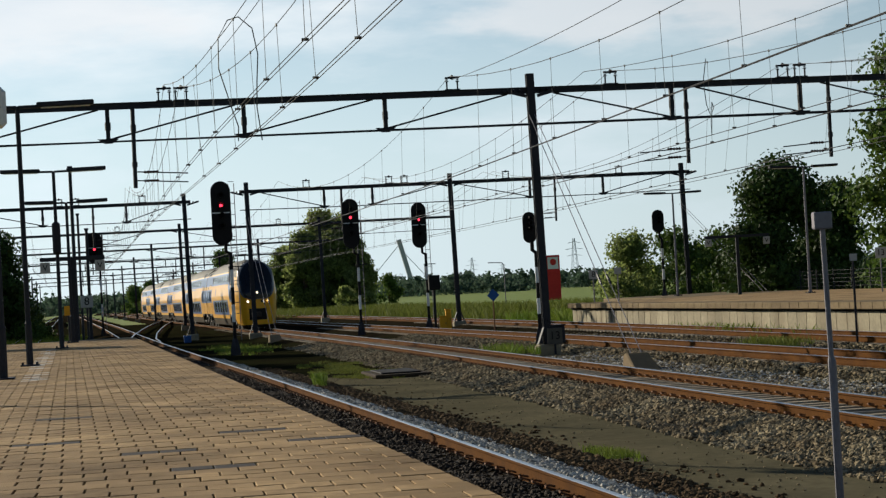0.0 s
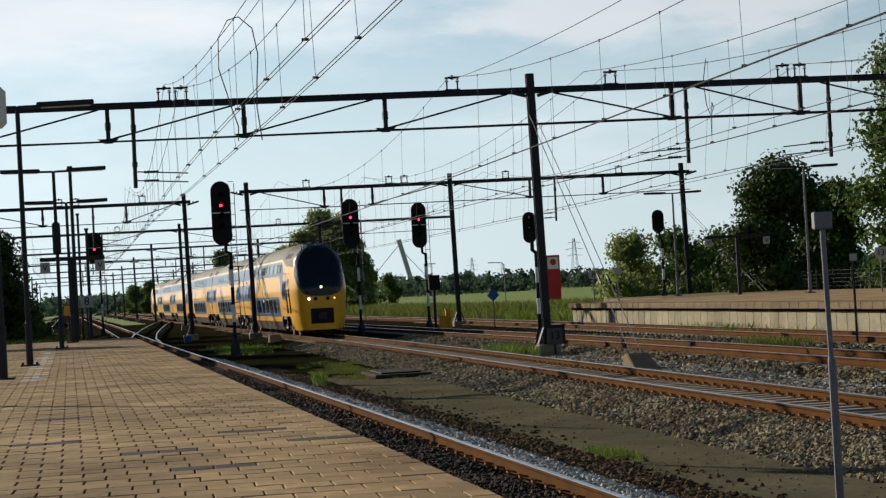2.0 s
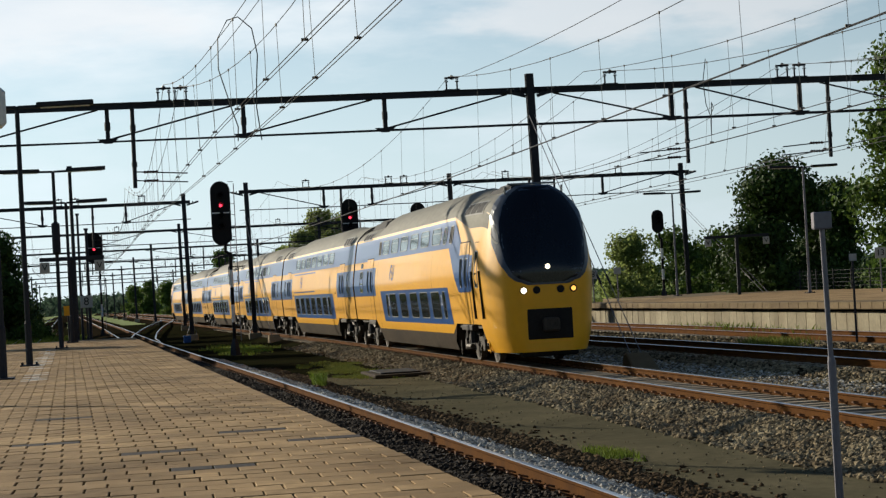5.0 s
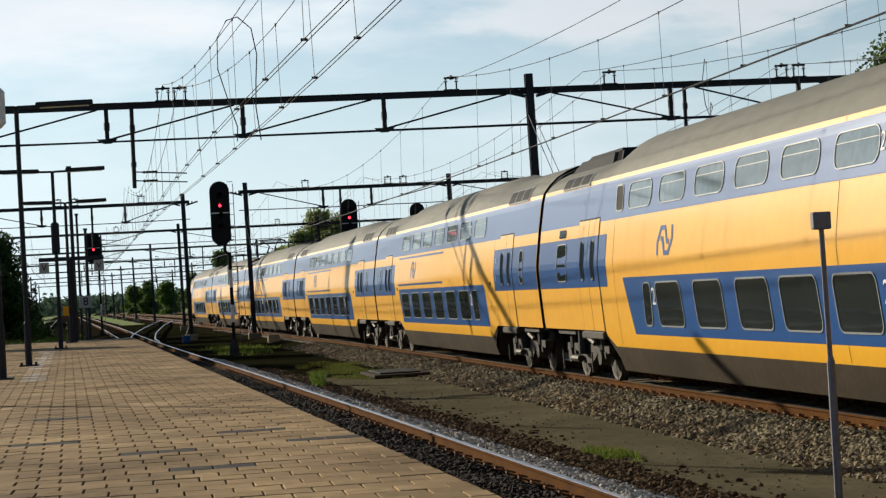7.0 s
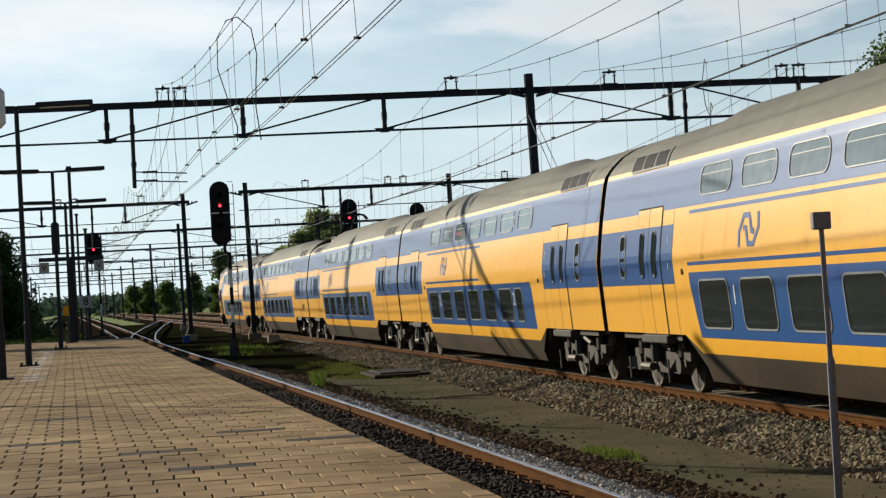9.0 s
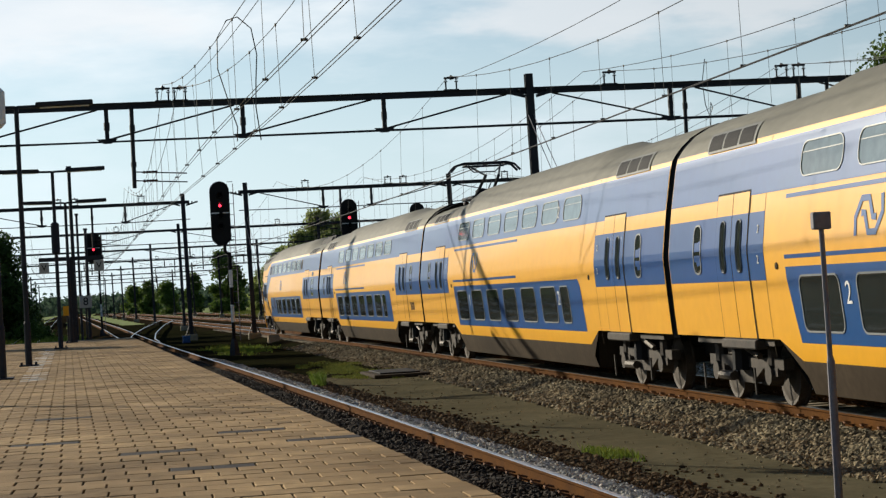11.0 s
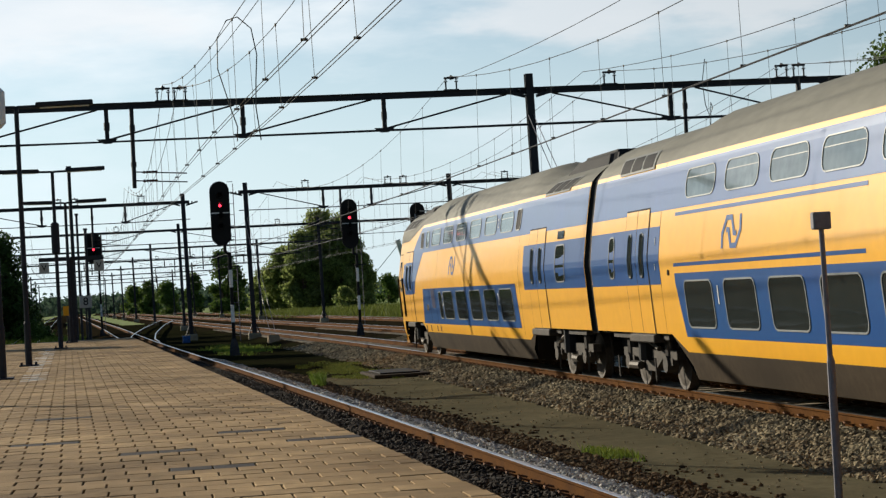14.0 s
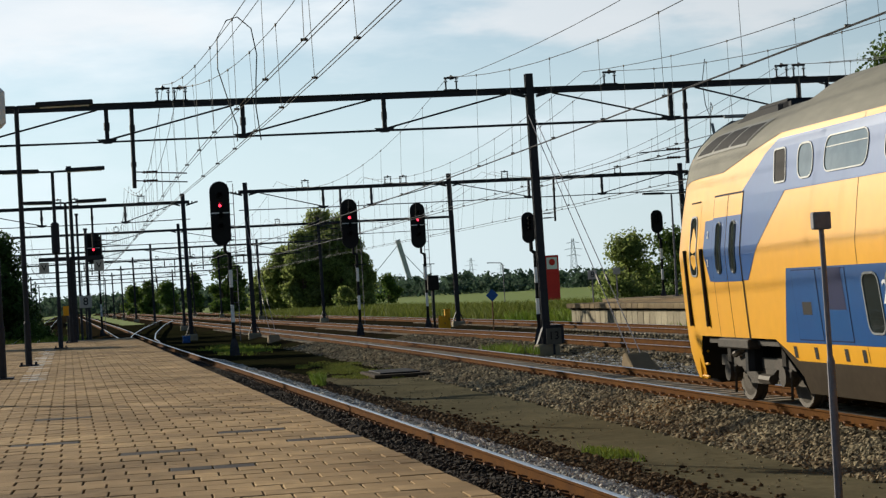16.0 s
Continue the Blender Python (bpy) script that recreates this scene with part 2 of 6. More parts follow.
def again(ob, m, parent):
    """Another object on the same mesh."""
    o = new(ob.name.split(".")[0], ob.data)
    o.parent, o.matrix_basis = parent, m
    return o


def box(bm, x0, x1, y0, y1, z0, z1, bevel=0.0):
    r = bmesh.ops.create_cube(bm, size=1.0, matrix=Matrix.Translation(((x0 + x1) / 2, (y0 + y1) / 2, (z0 + z1) / 2)) @ Matrix.Diagonal((x1 - x0, y1 - y0, z1 - z0, 1)))
    if bevel:
        es = {e for v in r["verts"] for e in v.link_edges}
        bmesh.ops.bevel(bm, geom=list(es), offset=bevel, segments=1, affect="EDGES")
    return bm


def boxed(x0, x1, y0, y1, z0, z1, bevel=0.0):
    return box(bmesh.new(), x0, x1, y0, y1, z0, z1, bevel)


def tube(points, radius, sides=6, out=None, cap=True):
    """A tube along points as (verts, faces); radius one number or one for each point. out: lists to add to."""
    verts, faces = out if out else ([], [])
    pts = [Vector(p) for p in points]
    rings = []
    for i, p in enumerate(pts):
        d = (pts[min(i + 1, len(pts) - 1)] - pts[max(i - 1, 0)]).normalized()
        a = d.cross(Vector((0, 0, 1)) if abs(d.z) < 0.9 else Vector((1, 0, 0))).normalized()
        b = d.cross(a)
        r = radius[i] if isinstance(radius, (list, tuple)) else radius
        rings.append(len(verts))
        for k in range(sides):
            t = 2 * math.pi * k / sides
            verts.append(tuple(p + a * (r * math.cos(t)) + b * (r * math.sin(t))))
    for i in range(len(pts) - 1):
        for k in range(sides):
            k2 = (k + 1) % sides
            faces.append((rings[i] + k, rings[i + 1] + k, rings[i + 1] + k2, rings[i] + k2))
    if cap:
        faces.append(tuple(rings[0] + k for k in range(sides)))
        faces.append(tuple(rings[-1] + k for k in reversed(range(sides))))
    return verts, faces


def beam(p, q, w, h, out=None):
    """A square bar from p to q: w across, h high."""
    verts, faces = out if out else ([], [])
    p, q = Vector(p), Vector(q)
    d = (q - p).normalized()
    a = d.cross(Vector((0, 0, 1)) if abs(d.z) < 0.95 else Vector((0, 1, 0))).normalized() * (w / 2)
    b = d.cross(a).normalized() * (h / 2)
    n = len(verts)
    for c in (p, q):
        for s, t in ((-1, -1), (1, -1), (1, 1), (-1, 1)):
            verts.append(tuple(c + a * s + b * t))
    faces += [(n, n + 1, n + 2, n + 3), (n + 7, n + 6, n + 5, n + 4)] + [(n + k, n + 4 + k, n + 4 + (k + 1) % 4, n + (k + 1) % 4) for k in range(4)]
    return verts, faces


def thing(name, m, label, category, group="", kind=""):
    ob = new(name)
    ob.matrix_basis = m
    return tagged(ob, label, category, group, kind)


def writing(name, text, size, m, material, parent, deep=0.004):
    """Letters as a mesh, in the xy plane of m."""
    cu = bpy.data.curves.new(name, "FONT")
    cu.body, cu.size, cu.align_x, cu.align_y, cu.extrude, cu.resolution_u = text, size, "CENTER", "CENTER", deep, 3
    tmp = new(name, cu)
    me = bpy.data.meshes.new_from_object(tmp.evaluated_get(bpy.context.evaluated_depsgraph_get()))
    bpy.data.objects.remove(tmp)
    bpy.data.curves.remove(cu)
    me.name = name
    me.materials.clear()
    me.materials.append(material)
    ob = new(name, me)
    ob.parent, ob.matrix_basis = parent, m
    return ob


# ---- the plan of the tracks: x of each centre line at y ----
def bend(x0, y0, y1, slope):
    """Straight until y0, then turning to a slope that it has from y1 on."""
    def x(y):
        if y <= y0:
            return x0
        if y < y1:
            return x0 + slope * (y - y0) ** 2 / (2 * (y1 - y0))
        return x0 + slope * (y - (y0 + y1) / 2)
    return x


t1 = lambda y: float(np.interp(y, [-60, 8, 17, 33, 53, 74, 92, 110, 184, 236, 700], [3.85, 3.78, 3.69, 3.35, 2.82, 2.2, 1.7, 1.25, -0.3, -1.6, -13.2]))
t2 = bend(10.4, 50, 100, -0.025)
t3 = bend(16.3, 32, 78, -0.028)
t4 = bend(21.25, 85, 130, -0.025)
t0 = lambda y: -4.0 - 0.023 * (y - 60)
edge = lambda y: 2.29 - 0.0222 * y


def cross_over(y):
    return float(np.interp(y, [100, 115, 138, 165, 190, 215, 240], [1.55, 1.5, 2.05, 3.0, 4.0, 5.2, t2(240)]))


# ---- ground ----
def ground_height(x, y):
    z = -0.62
    yard = -6 < x < 24.0 and y < 900
    if yard:
        z = -0.36
    for c in (t0(y), t1(y), t2(y), t3(y), t4(y)):
        d = abs(x - c)
        if d < 2.3:
            inner = -0.175 if c == t1(y) else -0.27
            z = max(z, (inner if d < 0.7 else -0.19) - max(0.0, d - 1.25) * 0.22)
    if 24.0 <= x < 60:
        z = -0.5
    z += 0.03 * noise.noise((x * 1.3, y * 0.7, 0)) + (0.25 * noise.noise((x * 0.03, y * 0.02, 3)) if not yard else 0)
    return z


xs = list(np.concatenate([np.array([-2500, -1200, -600, -300, -150, -80, -45, -28, -18, -12]), np.arange(-9, 24.6, 0.3), np.array([25, 26, 28, 31, 35, 40, 48, 60, 80, 110, 160, 240, 400, 700, 1300, 2500])]))
ys = list(np.concatenate([np.array([-600, -200, -80, -30, -10, 0, 6]), np.arange(10, 70, 0.5), np.arange(70, 160, 1.2), np.arange(160, 320, 5), np.array([330, 350, 380, 420, 480, 560, 700, 900, 1300, 2000, 3500])]))
gv = [(x, y, ground_height(x, y)) for y in ys for x in xs]
gf, gm = [], []
for j in range(len(ys) - 1):
    for i in range(len(xs) - 1):
        a = j * len(xs) + i
        gf.append((a, a + 1, a + 1 + len(xs), a + len(xs)))
        x, y = (xs[i] + xs[i + 1]) / 2, (ys[j] + ys[j + 1]) / 2
        k = 4
        wob = 0.5 * noise.noise((x * 0.5, y * 0.25, 7))
        near = min(abs(x - c(y)) for c in (t0, t1, t2, t3, t4))
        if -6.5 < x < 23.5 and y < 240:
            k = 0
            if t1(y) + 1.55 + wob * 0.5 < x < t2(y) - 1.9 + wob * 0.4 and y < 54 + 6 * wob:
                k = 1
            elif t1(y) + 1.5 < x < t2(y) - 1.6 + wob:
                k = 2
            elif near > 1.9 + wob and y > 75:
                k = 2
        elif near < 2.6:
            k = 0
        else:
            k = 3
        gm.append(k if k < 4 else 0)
ground = part("ground", (gv, gf), [M_BALLAST_SHADED, M_PATH, M_SOIL_SHADED, M_GRASS])
ground.data.polygons.foreach_set("material_index", gm)
tagged(ground, "railway yard ground of ballast, cinder paths and meadow", "ground", kind="structure")


# ---- tracks ----
RAIL = [(-0.07, -0.172), (0.07, -0.172), (0.07, -0.16), (0.012, -0.14), (0.010, -0.05), (0.036, -0.035), (0.036, -0.006), (0.028, 0.0), (-0.028, 0.0), (-0.036, -0.006), (-0.036, -0.035), (-0.010, -0.05), (-0.012, -0.14), (-0.07, -0.16)]


def rail(parent, centre, side, y0, y1):
    n = len(RAIL)
    yy = list(np.arange(y0, min(y1, 120), 2.0)) + list(np.arange(max(y0, 120), y1 + 1, 8.0))
    v, f, mi = [], [], []
    for y in yy:
        x = centre(y) + side * 0.7525
        v += [(x + px, y, pz) for px, pz in RAIL]
    for i in range(len(yy) - 1):
        for k in range(n):
            k2 = (k + 1) % n
            f.append((i * n + k, i * n + k2, (i + 1) * n + k2, (i + 1) * n + k))
            mi.append(1 if k in (6, 7, 8) else 0)
    ob = part("rail", (v, f), [M_RAILSIDE, M_RAILTOP], parent)
    ob.data.polygons.foreach_set("material_index", mi)
    return ob




def clip_shape(out, x, y, s):
    pts = [(x + s * 0.05, y - 0.05, -0.15), (x + s * 0.10, y - 0.06, -0.135), (x + s * 0.15, y - 0.03, -0.115), (x + s * 0.15, y + 0.03, -0.105), (x + s * 0.10, y + 0.06, -0.105), (x + s * 0.045, y + 0.03, -0.12)]
    tube(pts, 0.012, 5, out, cap=False)


def track(label, centre, y0, y1, sy0, sy1, clips=None, dark=False):
    first = None
    tr = thing("track", pose(0, 0, 0), label, "railway track", "tracks of the yard", "structure")
    for s in (-1, 1):
        rail(tr, centre, s, y0, y1)
    cl = ([], [])
    for y in np.arange(sy0, sy1, 0.6):
        ang = math.degrees(math.atan((centre(y + 1) - centre(y - 1)) / 2))
        m = pose(centre(y), y, random.uniform(-0.008, 0.004), 0, 0, -ang)
        if first is None:
            first = part("sleeper", boxed(-1.28, 1.28, -0.135, 0.135, -0.40, -0.165, 0.02), M_SLEEPER_DARK if dark else M_SLEEPER, tr)
            first.matrix_basis = m
        else:
            again(first, m, tr)
        if clips and y < clips:
            for s in (-1, 1):
                for q in (-1, 1):
                    clip_shape(cl, centre(y) + s * 0.7525, y, q)
    if clips:
        tagged(part("rail_clip", cl, M_CLIP, tr), kind="stuff")
    return tr


# ---- platform under the camera ----
PZ = 0.80
pav = new("pavement")
tagged(pav, "station platform paved with square concrete tiles", "platform", kind="structure")
P_FAR = 73.0
W_L = -3.3


def slab(name, x_left, x_right, y0, y1, z0, z1, material, parent, n=30):
    v, f = [], []
    for i in range(n + 1):
        y = y0 + (y1 - y0) * i / n
        v += [(x_left(y), y, z0), (x_right(y), y, z0), (x_right(y), y, z1), (x_left(y), y, z1)]
    for i in range(n):
        a = i * 4
        f += [(a + k, a + (k + 1) % 4, a + 4 + (k + 1) % 4, a + 4 + k) for k in range(4)]
    f += [(3, 2, 1, 0), (n * 4, n * 4 + 1, n * 4 + 2, n * 4 + 3)]
    return part(name, (v, f), material, parent)


left_edge = lambda y: W_L - 0.016 * y
slab("platform_core", lambda y: left_edge(y) + 0.05, lambda y: edge(y) - 0.25, -12, P_FAR, -0.7, PZ - 0.045, M_JOINT, pav)
slab("platform_wall", lambda y: edge(y) - 0.24, lambda y: edge(y) - 0.1, -12, P_FAR, -0.7, PZ - 0.14, M_CONC, pav)
# tiles of 0.30 m in half bond; rows run along the platform's own direction
TS = 0.30
turn = math.atan(-0.0222)
DARK_SPOTS = [(-0.55, 17.6), (-0.69, 21.45), (0.3, 21.35), (0.28, 15.9), (0.31, 13.85), (0.76, 14.0), (1.16, 17.5), (1.62, 16.05), (-0.3, 12.95)]


def tile_bm():
    bm = boxed(-TS / 2 + 0.0065, TS / 2 - 0.0065, -TS / 2 + 0.0035, TS / 2 - 0.0035, -0.05, 0.0)
    es = [e for e in bm.edges if all(v.co.z > -0.01 for v in e.verts)]
    bmesh.ops.bevel(bm, geom=es, offset=0.0035, segments=1, affect="EDGES")
    return bm


def tile_place(i, j):
    """Column i from the track-side edge, row j from y = 9.5."""
    y = 9.5 + j * TS
    off = i * TS + TS / 2 + (TS / 2 if j % 2 else 0)
    return edge(y) - off, y


rows_t, near_tiles, far_tiles = int((P_FAR - 9.5) / TS), [], []
for j in range(rows_t):
    for i in range(-1, 26):
        x, y = tile_place(i, j)
        if x > edge(y) - 0.14 or x < left_edge(y) + 0.1:
            continue
        kind_t = 0
        if any(abs(x - dx) < 0.30 and abs(y - dy) < 0.149 for dx, dy in DARK_SPOTS):
            kind_t = 1
        elif 33 < y < 60 and abs(x - (edge(y) - 2.95)) < 0.16 and random.random() < 0.55:
            kind_t = 2
        (near_tiles if y < 16.3 and -1.0 < x and len(near_tiles) < 290 else far_tiles).append((x, y, kind_t))
TILE = {}
tile_mats = (M_TILE, M_TILE_DARK, M_TILE_PALE)
for x, y, k in near_tiles:
    m = pose(x, y, PZ + random.uniform(-0.0025, 0.0025), random.uniform(-0.25, 0.25), random.uniform(-0.3, 0.3), math.degrees(turn))
    if k not in TILE:
        TILE[k] = part("tile", tile_bm(), tile_mats[k], pav)
        TILE[k].matrix_basis = m
    else:
        again(TILE[k], m, pav)
b = tile_bm()
tv, tf = np.array([v.co[:] for v in b.verts]), [tuple(v.index for v in f.verts) for f in b.faces]
b.free()
# half tiles close every other row at the edge
vv, ff = [], []
for j in range(1, rows_t, 2):
    x, y = tile_place(0, j)
    n0 = len(vv)
    dz = random.uniform(-0.003, 0.003)
    vv += [(x + TS * 0.75 + p[0] * 0.487, y + p[1], PZ + p[2] + dz) for p in tv]
    ff += [tuple(n0 + q for q in f) for f in tf]
tagged(part("half_tile_row", (vv, ff), M_TILE, pav), kind="stuff")
for k in range(3):
    vv, ff = [], []
    for x, y, kk in far_tiles:
        if kk != k:
            continue
        n0 = len(vv)
        dz, sx, sy = random.uniform(-0.003, 0.003), random.uniform(-0.006, 0.006), random.uniform(-0.006, 0.006)
        vv += [(x + p[0] * math.cos(turn) - p[1] * math.sin(turn), y + p[0] * math.sin(turn) + p[1] * math.cos(turn), PZ + p[2] + dz + p[0] * sx + p[1] * sy) for p in tv]
        ff += [tuple(n0 + q for q in f) for f in tf]
    if vv:
        tagged(part("tile_field", (vv, ff), tile_mats[k], pav), kind="stuff")
slab("platform_edge", lambda y: edge(y) - 0.135, lambda y: edge(y), -12, P_FAR, PZ - 0.16, PZ - 0.03, M_CONC_EDGE, pav)
slab("platform_near_paving", lambda y: left_edge(y), lambda y: edge(y) - 0.14, -12, 9.3, PZ - 0.05, PZ, M_TILE, pav, 4)
slab("platform_end_ramp", lambda y: left_edge(y) + 0.3, lambda y: edge(y), P_FAR + 0.01, P_FAR + 3.5, -0.6, PZ - 0.05, M_CONC, pav, 3)

# ---- platform across the tracks ----
rp = new("pavement")
tagged(rp, "far station platform with pale concrete retaining wall", "platform", kind="structure")
redge = lambda y: 22.95 if y < 85 else 22.95 - 0.025 * (y - 85) * 0.5
RP0, RP1 = 20.0, 99.0
slab("platform_core", lambda y: redge(y) + 0.45, lambda y: 36.0, RP0, RP1, -0.7, 0.80, M_CONC_EDGE, rp)
n_w = int((RP1 - RP0) / 0.95)
WALLP = COPE = None
for k in range(n_w):
    y = RP0 + 0.475 + k * 0.95
    m = pose(redge(y) + 0.32, y, 0, 0, random.uniform(-0.6, 0.6), 0)
    if WALLP is None:
        WALLP = part("wall_panel", boxed(-0.07, 0.07, -0.465, 0.465, -0.6, 0.53, 0.012), M_CONC, rp)
        WALLP.matrix_basis = m
        COPE = part("coping_slab", boxed(-0.15, 0.75, -0.47, 0.47, 0.60, 0.84, 0.02), M_CONC_EDGE, rp)
        COPE.matrix_basis = pose(redge(y) + 0.15, y, 0)
    else:
        again(WALLP, m, rp)
        again(COPE, pose(redge(y) + 0.15, y, random.uniform(-0.006, 0.006)), rp)
# near-black strip paints the shade under the coping overhang
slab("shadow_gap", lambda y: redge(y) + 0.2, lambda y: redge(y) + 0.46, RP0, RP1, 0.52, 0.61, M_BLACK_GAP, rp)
slab("platform_end", lambda y: 28.6, lambda y: 36.0, RP1, 114.5, -0.7, 0.83, M_CONC_EDGE, rp, 3)
slab("platform_paving", lambda y: redge(y) + 0.9, lambda y: 36.0, RP0, RP1, 0.79, 0.83, M_TILE, rp)


# ---- overhead line: portals ----
def insulator_foot(parent, x, z):
    v = ([], [])
    for s in (-0.17, 0.17):
        tube([(x + s, 0, z), (x + s, 0, z + 0.30)], 0.028, 6, v)
        for k in range(3):
            tube([(x + s - 0.0, 0, z + 0.27 + 0.05 * k), (x + s, 0, z + 0.30 + 0.05 * k)], 0.06 if k % 2 == 0 else 0.04, 8, v)
    beam((x - 0.24, 0, z + 0.02), (x + 0.24, 0, z + 0.02), 0.16, 0.04, v)
    tube([(x - 0.22, 0, z + 0.40), (x + 0.22, 0, z + 0.40)], 0.035, 6, v)
    tube([(x - 0.03, 0, z + 0.36), (x + 0.03, 0, z + 0.47)], 0.055, 8, v)
    return part("insulator_foot", v, M_STEEL, parent)


def column(parent, x, top, z0, w=0.25, lean=0.0):
    a, b = w / 2, w * 0.42
    prof = [(-a, -b), (a, -b), (a, -b + 0.03), (0.015, -b + 0.03), (0.015, b - 0.03), (a, b - 0.03), (a, b), (-a, b), (-a, b - 0.03), (-0.015, b - 0.03), (-0.015, -b + 0.03), (-a, -b + 0.03)]
    v = ([(x + px + (lean if z == z0 else 0.0), py, z) for z in (z0, top) for px, py in prof], [tuple(range(12))[::-1], tuple(range(12, 24))] + [(k, (k + 1) % 12, 12 + (k + 1) % 12, 12 + k) for k in range(12)])
    c = part("column", v, M_STEEL, parent)
    x += lean
    for s in (-1, 1):
        part("foot_gusset", beam((x + s * 0.3, 0, z0 + 0.02), (x, 0, z0 + 0.8), 0.26, 0.05), M_STEEL, parent)
    f = boxed(x - 0.36, x + 0.36, -0.34, 0.34, -0.7, z0 + 0.02, 0.05)
    part("footing", f, M_CONC, parent)
    return c


def portal(y, columns, x0, x1, plates, feet, tubes, bz=8.09, z0=0.0, lean=0.12):
    """A portal across the tracks at y: columns, beam, tie rod with plates, insulator feet, drop tubes."""
    p = thing("catenary_portal", pose(0, y, 0), "dark steel catenary portal spanning the railway tracks", "catenary portal", "catenary portals")
    prof = [(-0.09, -0.10), (0.09, -0.10), (0.09, -0.075), (0.03, -0.065), (0.03, 0.065), (0.09, 0.075), (0.09, 0.10), (-0.09, 0.10), (-0.09, 0.075), (-0.03, 0.065), (-0.03, -0.065), (-0.09, -0.075)]
    v = ([(x, py, bz + pz) for x in (x0, x1) for py, pz in prof], [tuple(range(12))[::-1], tuple(range(12, 24))] + [(k, (k + 1) % 12, 12 + (k + 1) % 12, 12 + k) for k in range(12)])
    part("crossbeam", v, M_STEEL, p)
    for c in columns:
        column(p, c, 8.62, z0, lean=lean)
        for s in (-1, 1):
            part("bracket", beam((c + s * 0.18, -0.2, bz - 0.2), (c + s * 0.9, -0.16, bz), 0.05, 0.1), M_STEEL, p)
            for k in range(3):
                part("clamp_bolt", tube([(c + s * (0.35 + 0.2 * k), -0.3, bz), (c + s * (0.35 + 0.2 * k), 0.3, bz)], 0.04, 6), M_STEEL, p)
    if plates:
        part("tie_rod", tube([(x0, 0, 7.05)] + [(q, 0, 7.0) for q, _ in plates] + [(x1, 0, 7.05)], 0.028, 5), M_STEEL, p)
    for q, up in plates:
        v = ([], [])
        beam((q, 0, 7.02), (q, 0, bz), 0.13, 0.13, v)
        tube([(q, 0, 7.35), (q, 0, 7.6)], 0.09, 8, v)
        part("hanger_post", v, M_STEEL, p)
        bm = bmesh.new()
        a = [bm.verts.new((q + dx, dy, z)) for dy in (-0.05, 0.05) for dx, z in ((-0.33, 7.09), (0.33, 7.09), (0.12, 6.95), (-0.12, 6.95))]
        for f in ((0, 1, 2, 3), (7, 6, 5, 4), (0, 4, 5, 1), (1, 5, 6, 2), (2, 6, 7, 3), (3, 7, 4, 0)):
            bm.faces.new([a[k] for k in f])
        part("gusset_plate", bm, M_STEEL, p)
        part("brace_rod", tube([(q, 0, 7.06), (up, 0, bz - 0.1)], 0.03, 5), M_STEEL, p)
    for q in feet:
        insulator_foot(p, q, bz + 0.09)
    for q, s in tubes:
        v = tube([(q, 0, bz), (q - 0.02, 0, 5.55)], 0.065, 8)
        tube([(q, 0, 7.3), (q, 0, 7.5)], 0.085, 8, v)
        tube([(q - 0.01, 0, 6.2), (q - 0.01, 0, 6.35)], 0.085, 8, v)
        dt = part("drop_tube", v, M_STEEL, p)
        for z in (6.05, 5.78):
            arm = tube([(q, 0, z), (q + s * 1.6, 0.1, z - 0.1)], 0.02, 5)
            part("steady_arm", arm, M_STEEL, p)
            v = tube([(q + s * (0.25 + 0.045 * k), 0.02, z - 0.02) for k in range(11)], [0.05 if k % 2 else 0.025 for k in range(11)], 8)
            part("insulator", v, M_INSUL, p)
    return p


PORTALS = [8.0, 61.5, 113.5, 168.0, 222.0, 278.0, 335.0, 395.0, 460.0, 530.0]
P1 = portal(61.5, [-8.2, 13.35, 33.0], -8.6, 33.4, [(0.08, 4.0), (4.25, 8.3), (8.67, 12.6), (17.97, 14.1), (22.29, 18.8), (26.7, 23.0), (-4.1, -0.2)], [1.83, 2.35, 10.85, 15.99, 21.75, 22.33], [(0.85, 1), (18.45, -1), (23.26, -1)])
portal(113.5, [7.75, 19.57, 33.5], 7.35, 34.0, [(12.2, 8.6), (15.0, 19.0), (24.3, 20.0), (28.7, 32.5)], [11.2, 16.0, 16.9, 22.9, 29.7], [(13.2, -1), (25.8, -1)])
portal(122.0, [4.5], -11.0, 4.9, [(-4.0, -8.0), (1.0, 3.9)], [2.0, -2.0, -3.0], [(-1.0, 1)])
for k, y in enumerate(PORTALS[3:]):
    xo = -0.025 * (y - 90)
    portal(y, [17.5 - 0.01 * k + (xo + 1.95), 5.7 + xo + 1.95, -8 + xo], -8.4 + xo, 31 + xo, [(12 + xo, 7.5 + xo), (1 + xo, 4.8 + xo), (23 + xo, 19 + xo)] if k < 3 else [], [2.5 + xo, 11 + xo, 16 + xo, 22 + xo], [(1.2 + xo, 1), (13.4 + xo, -1)] if k < 4 else [])


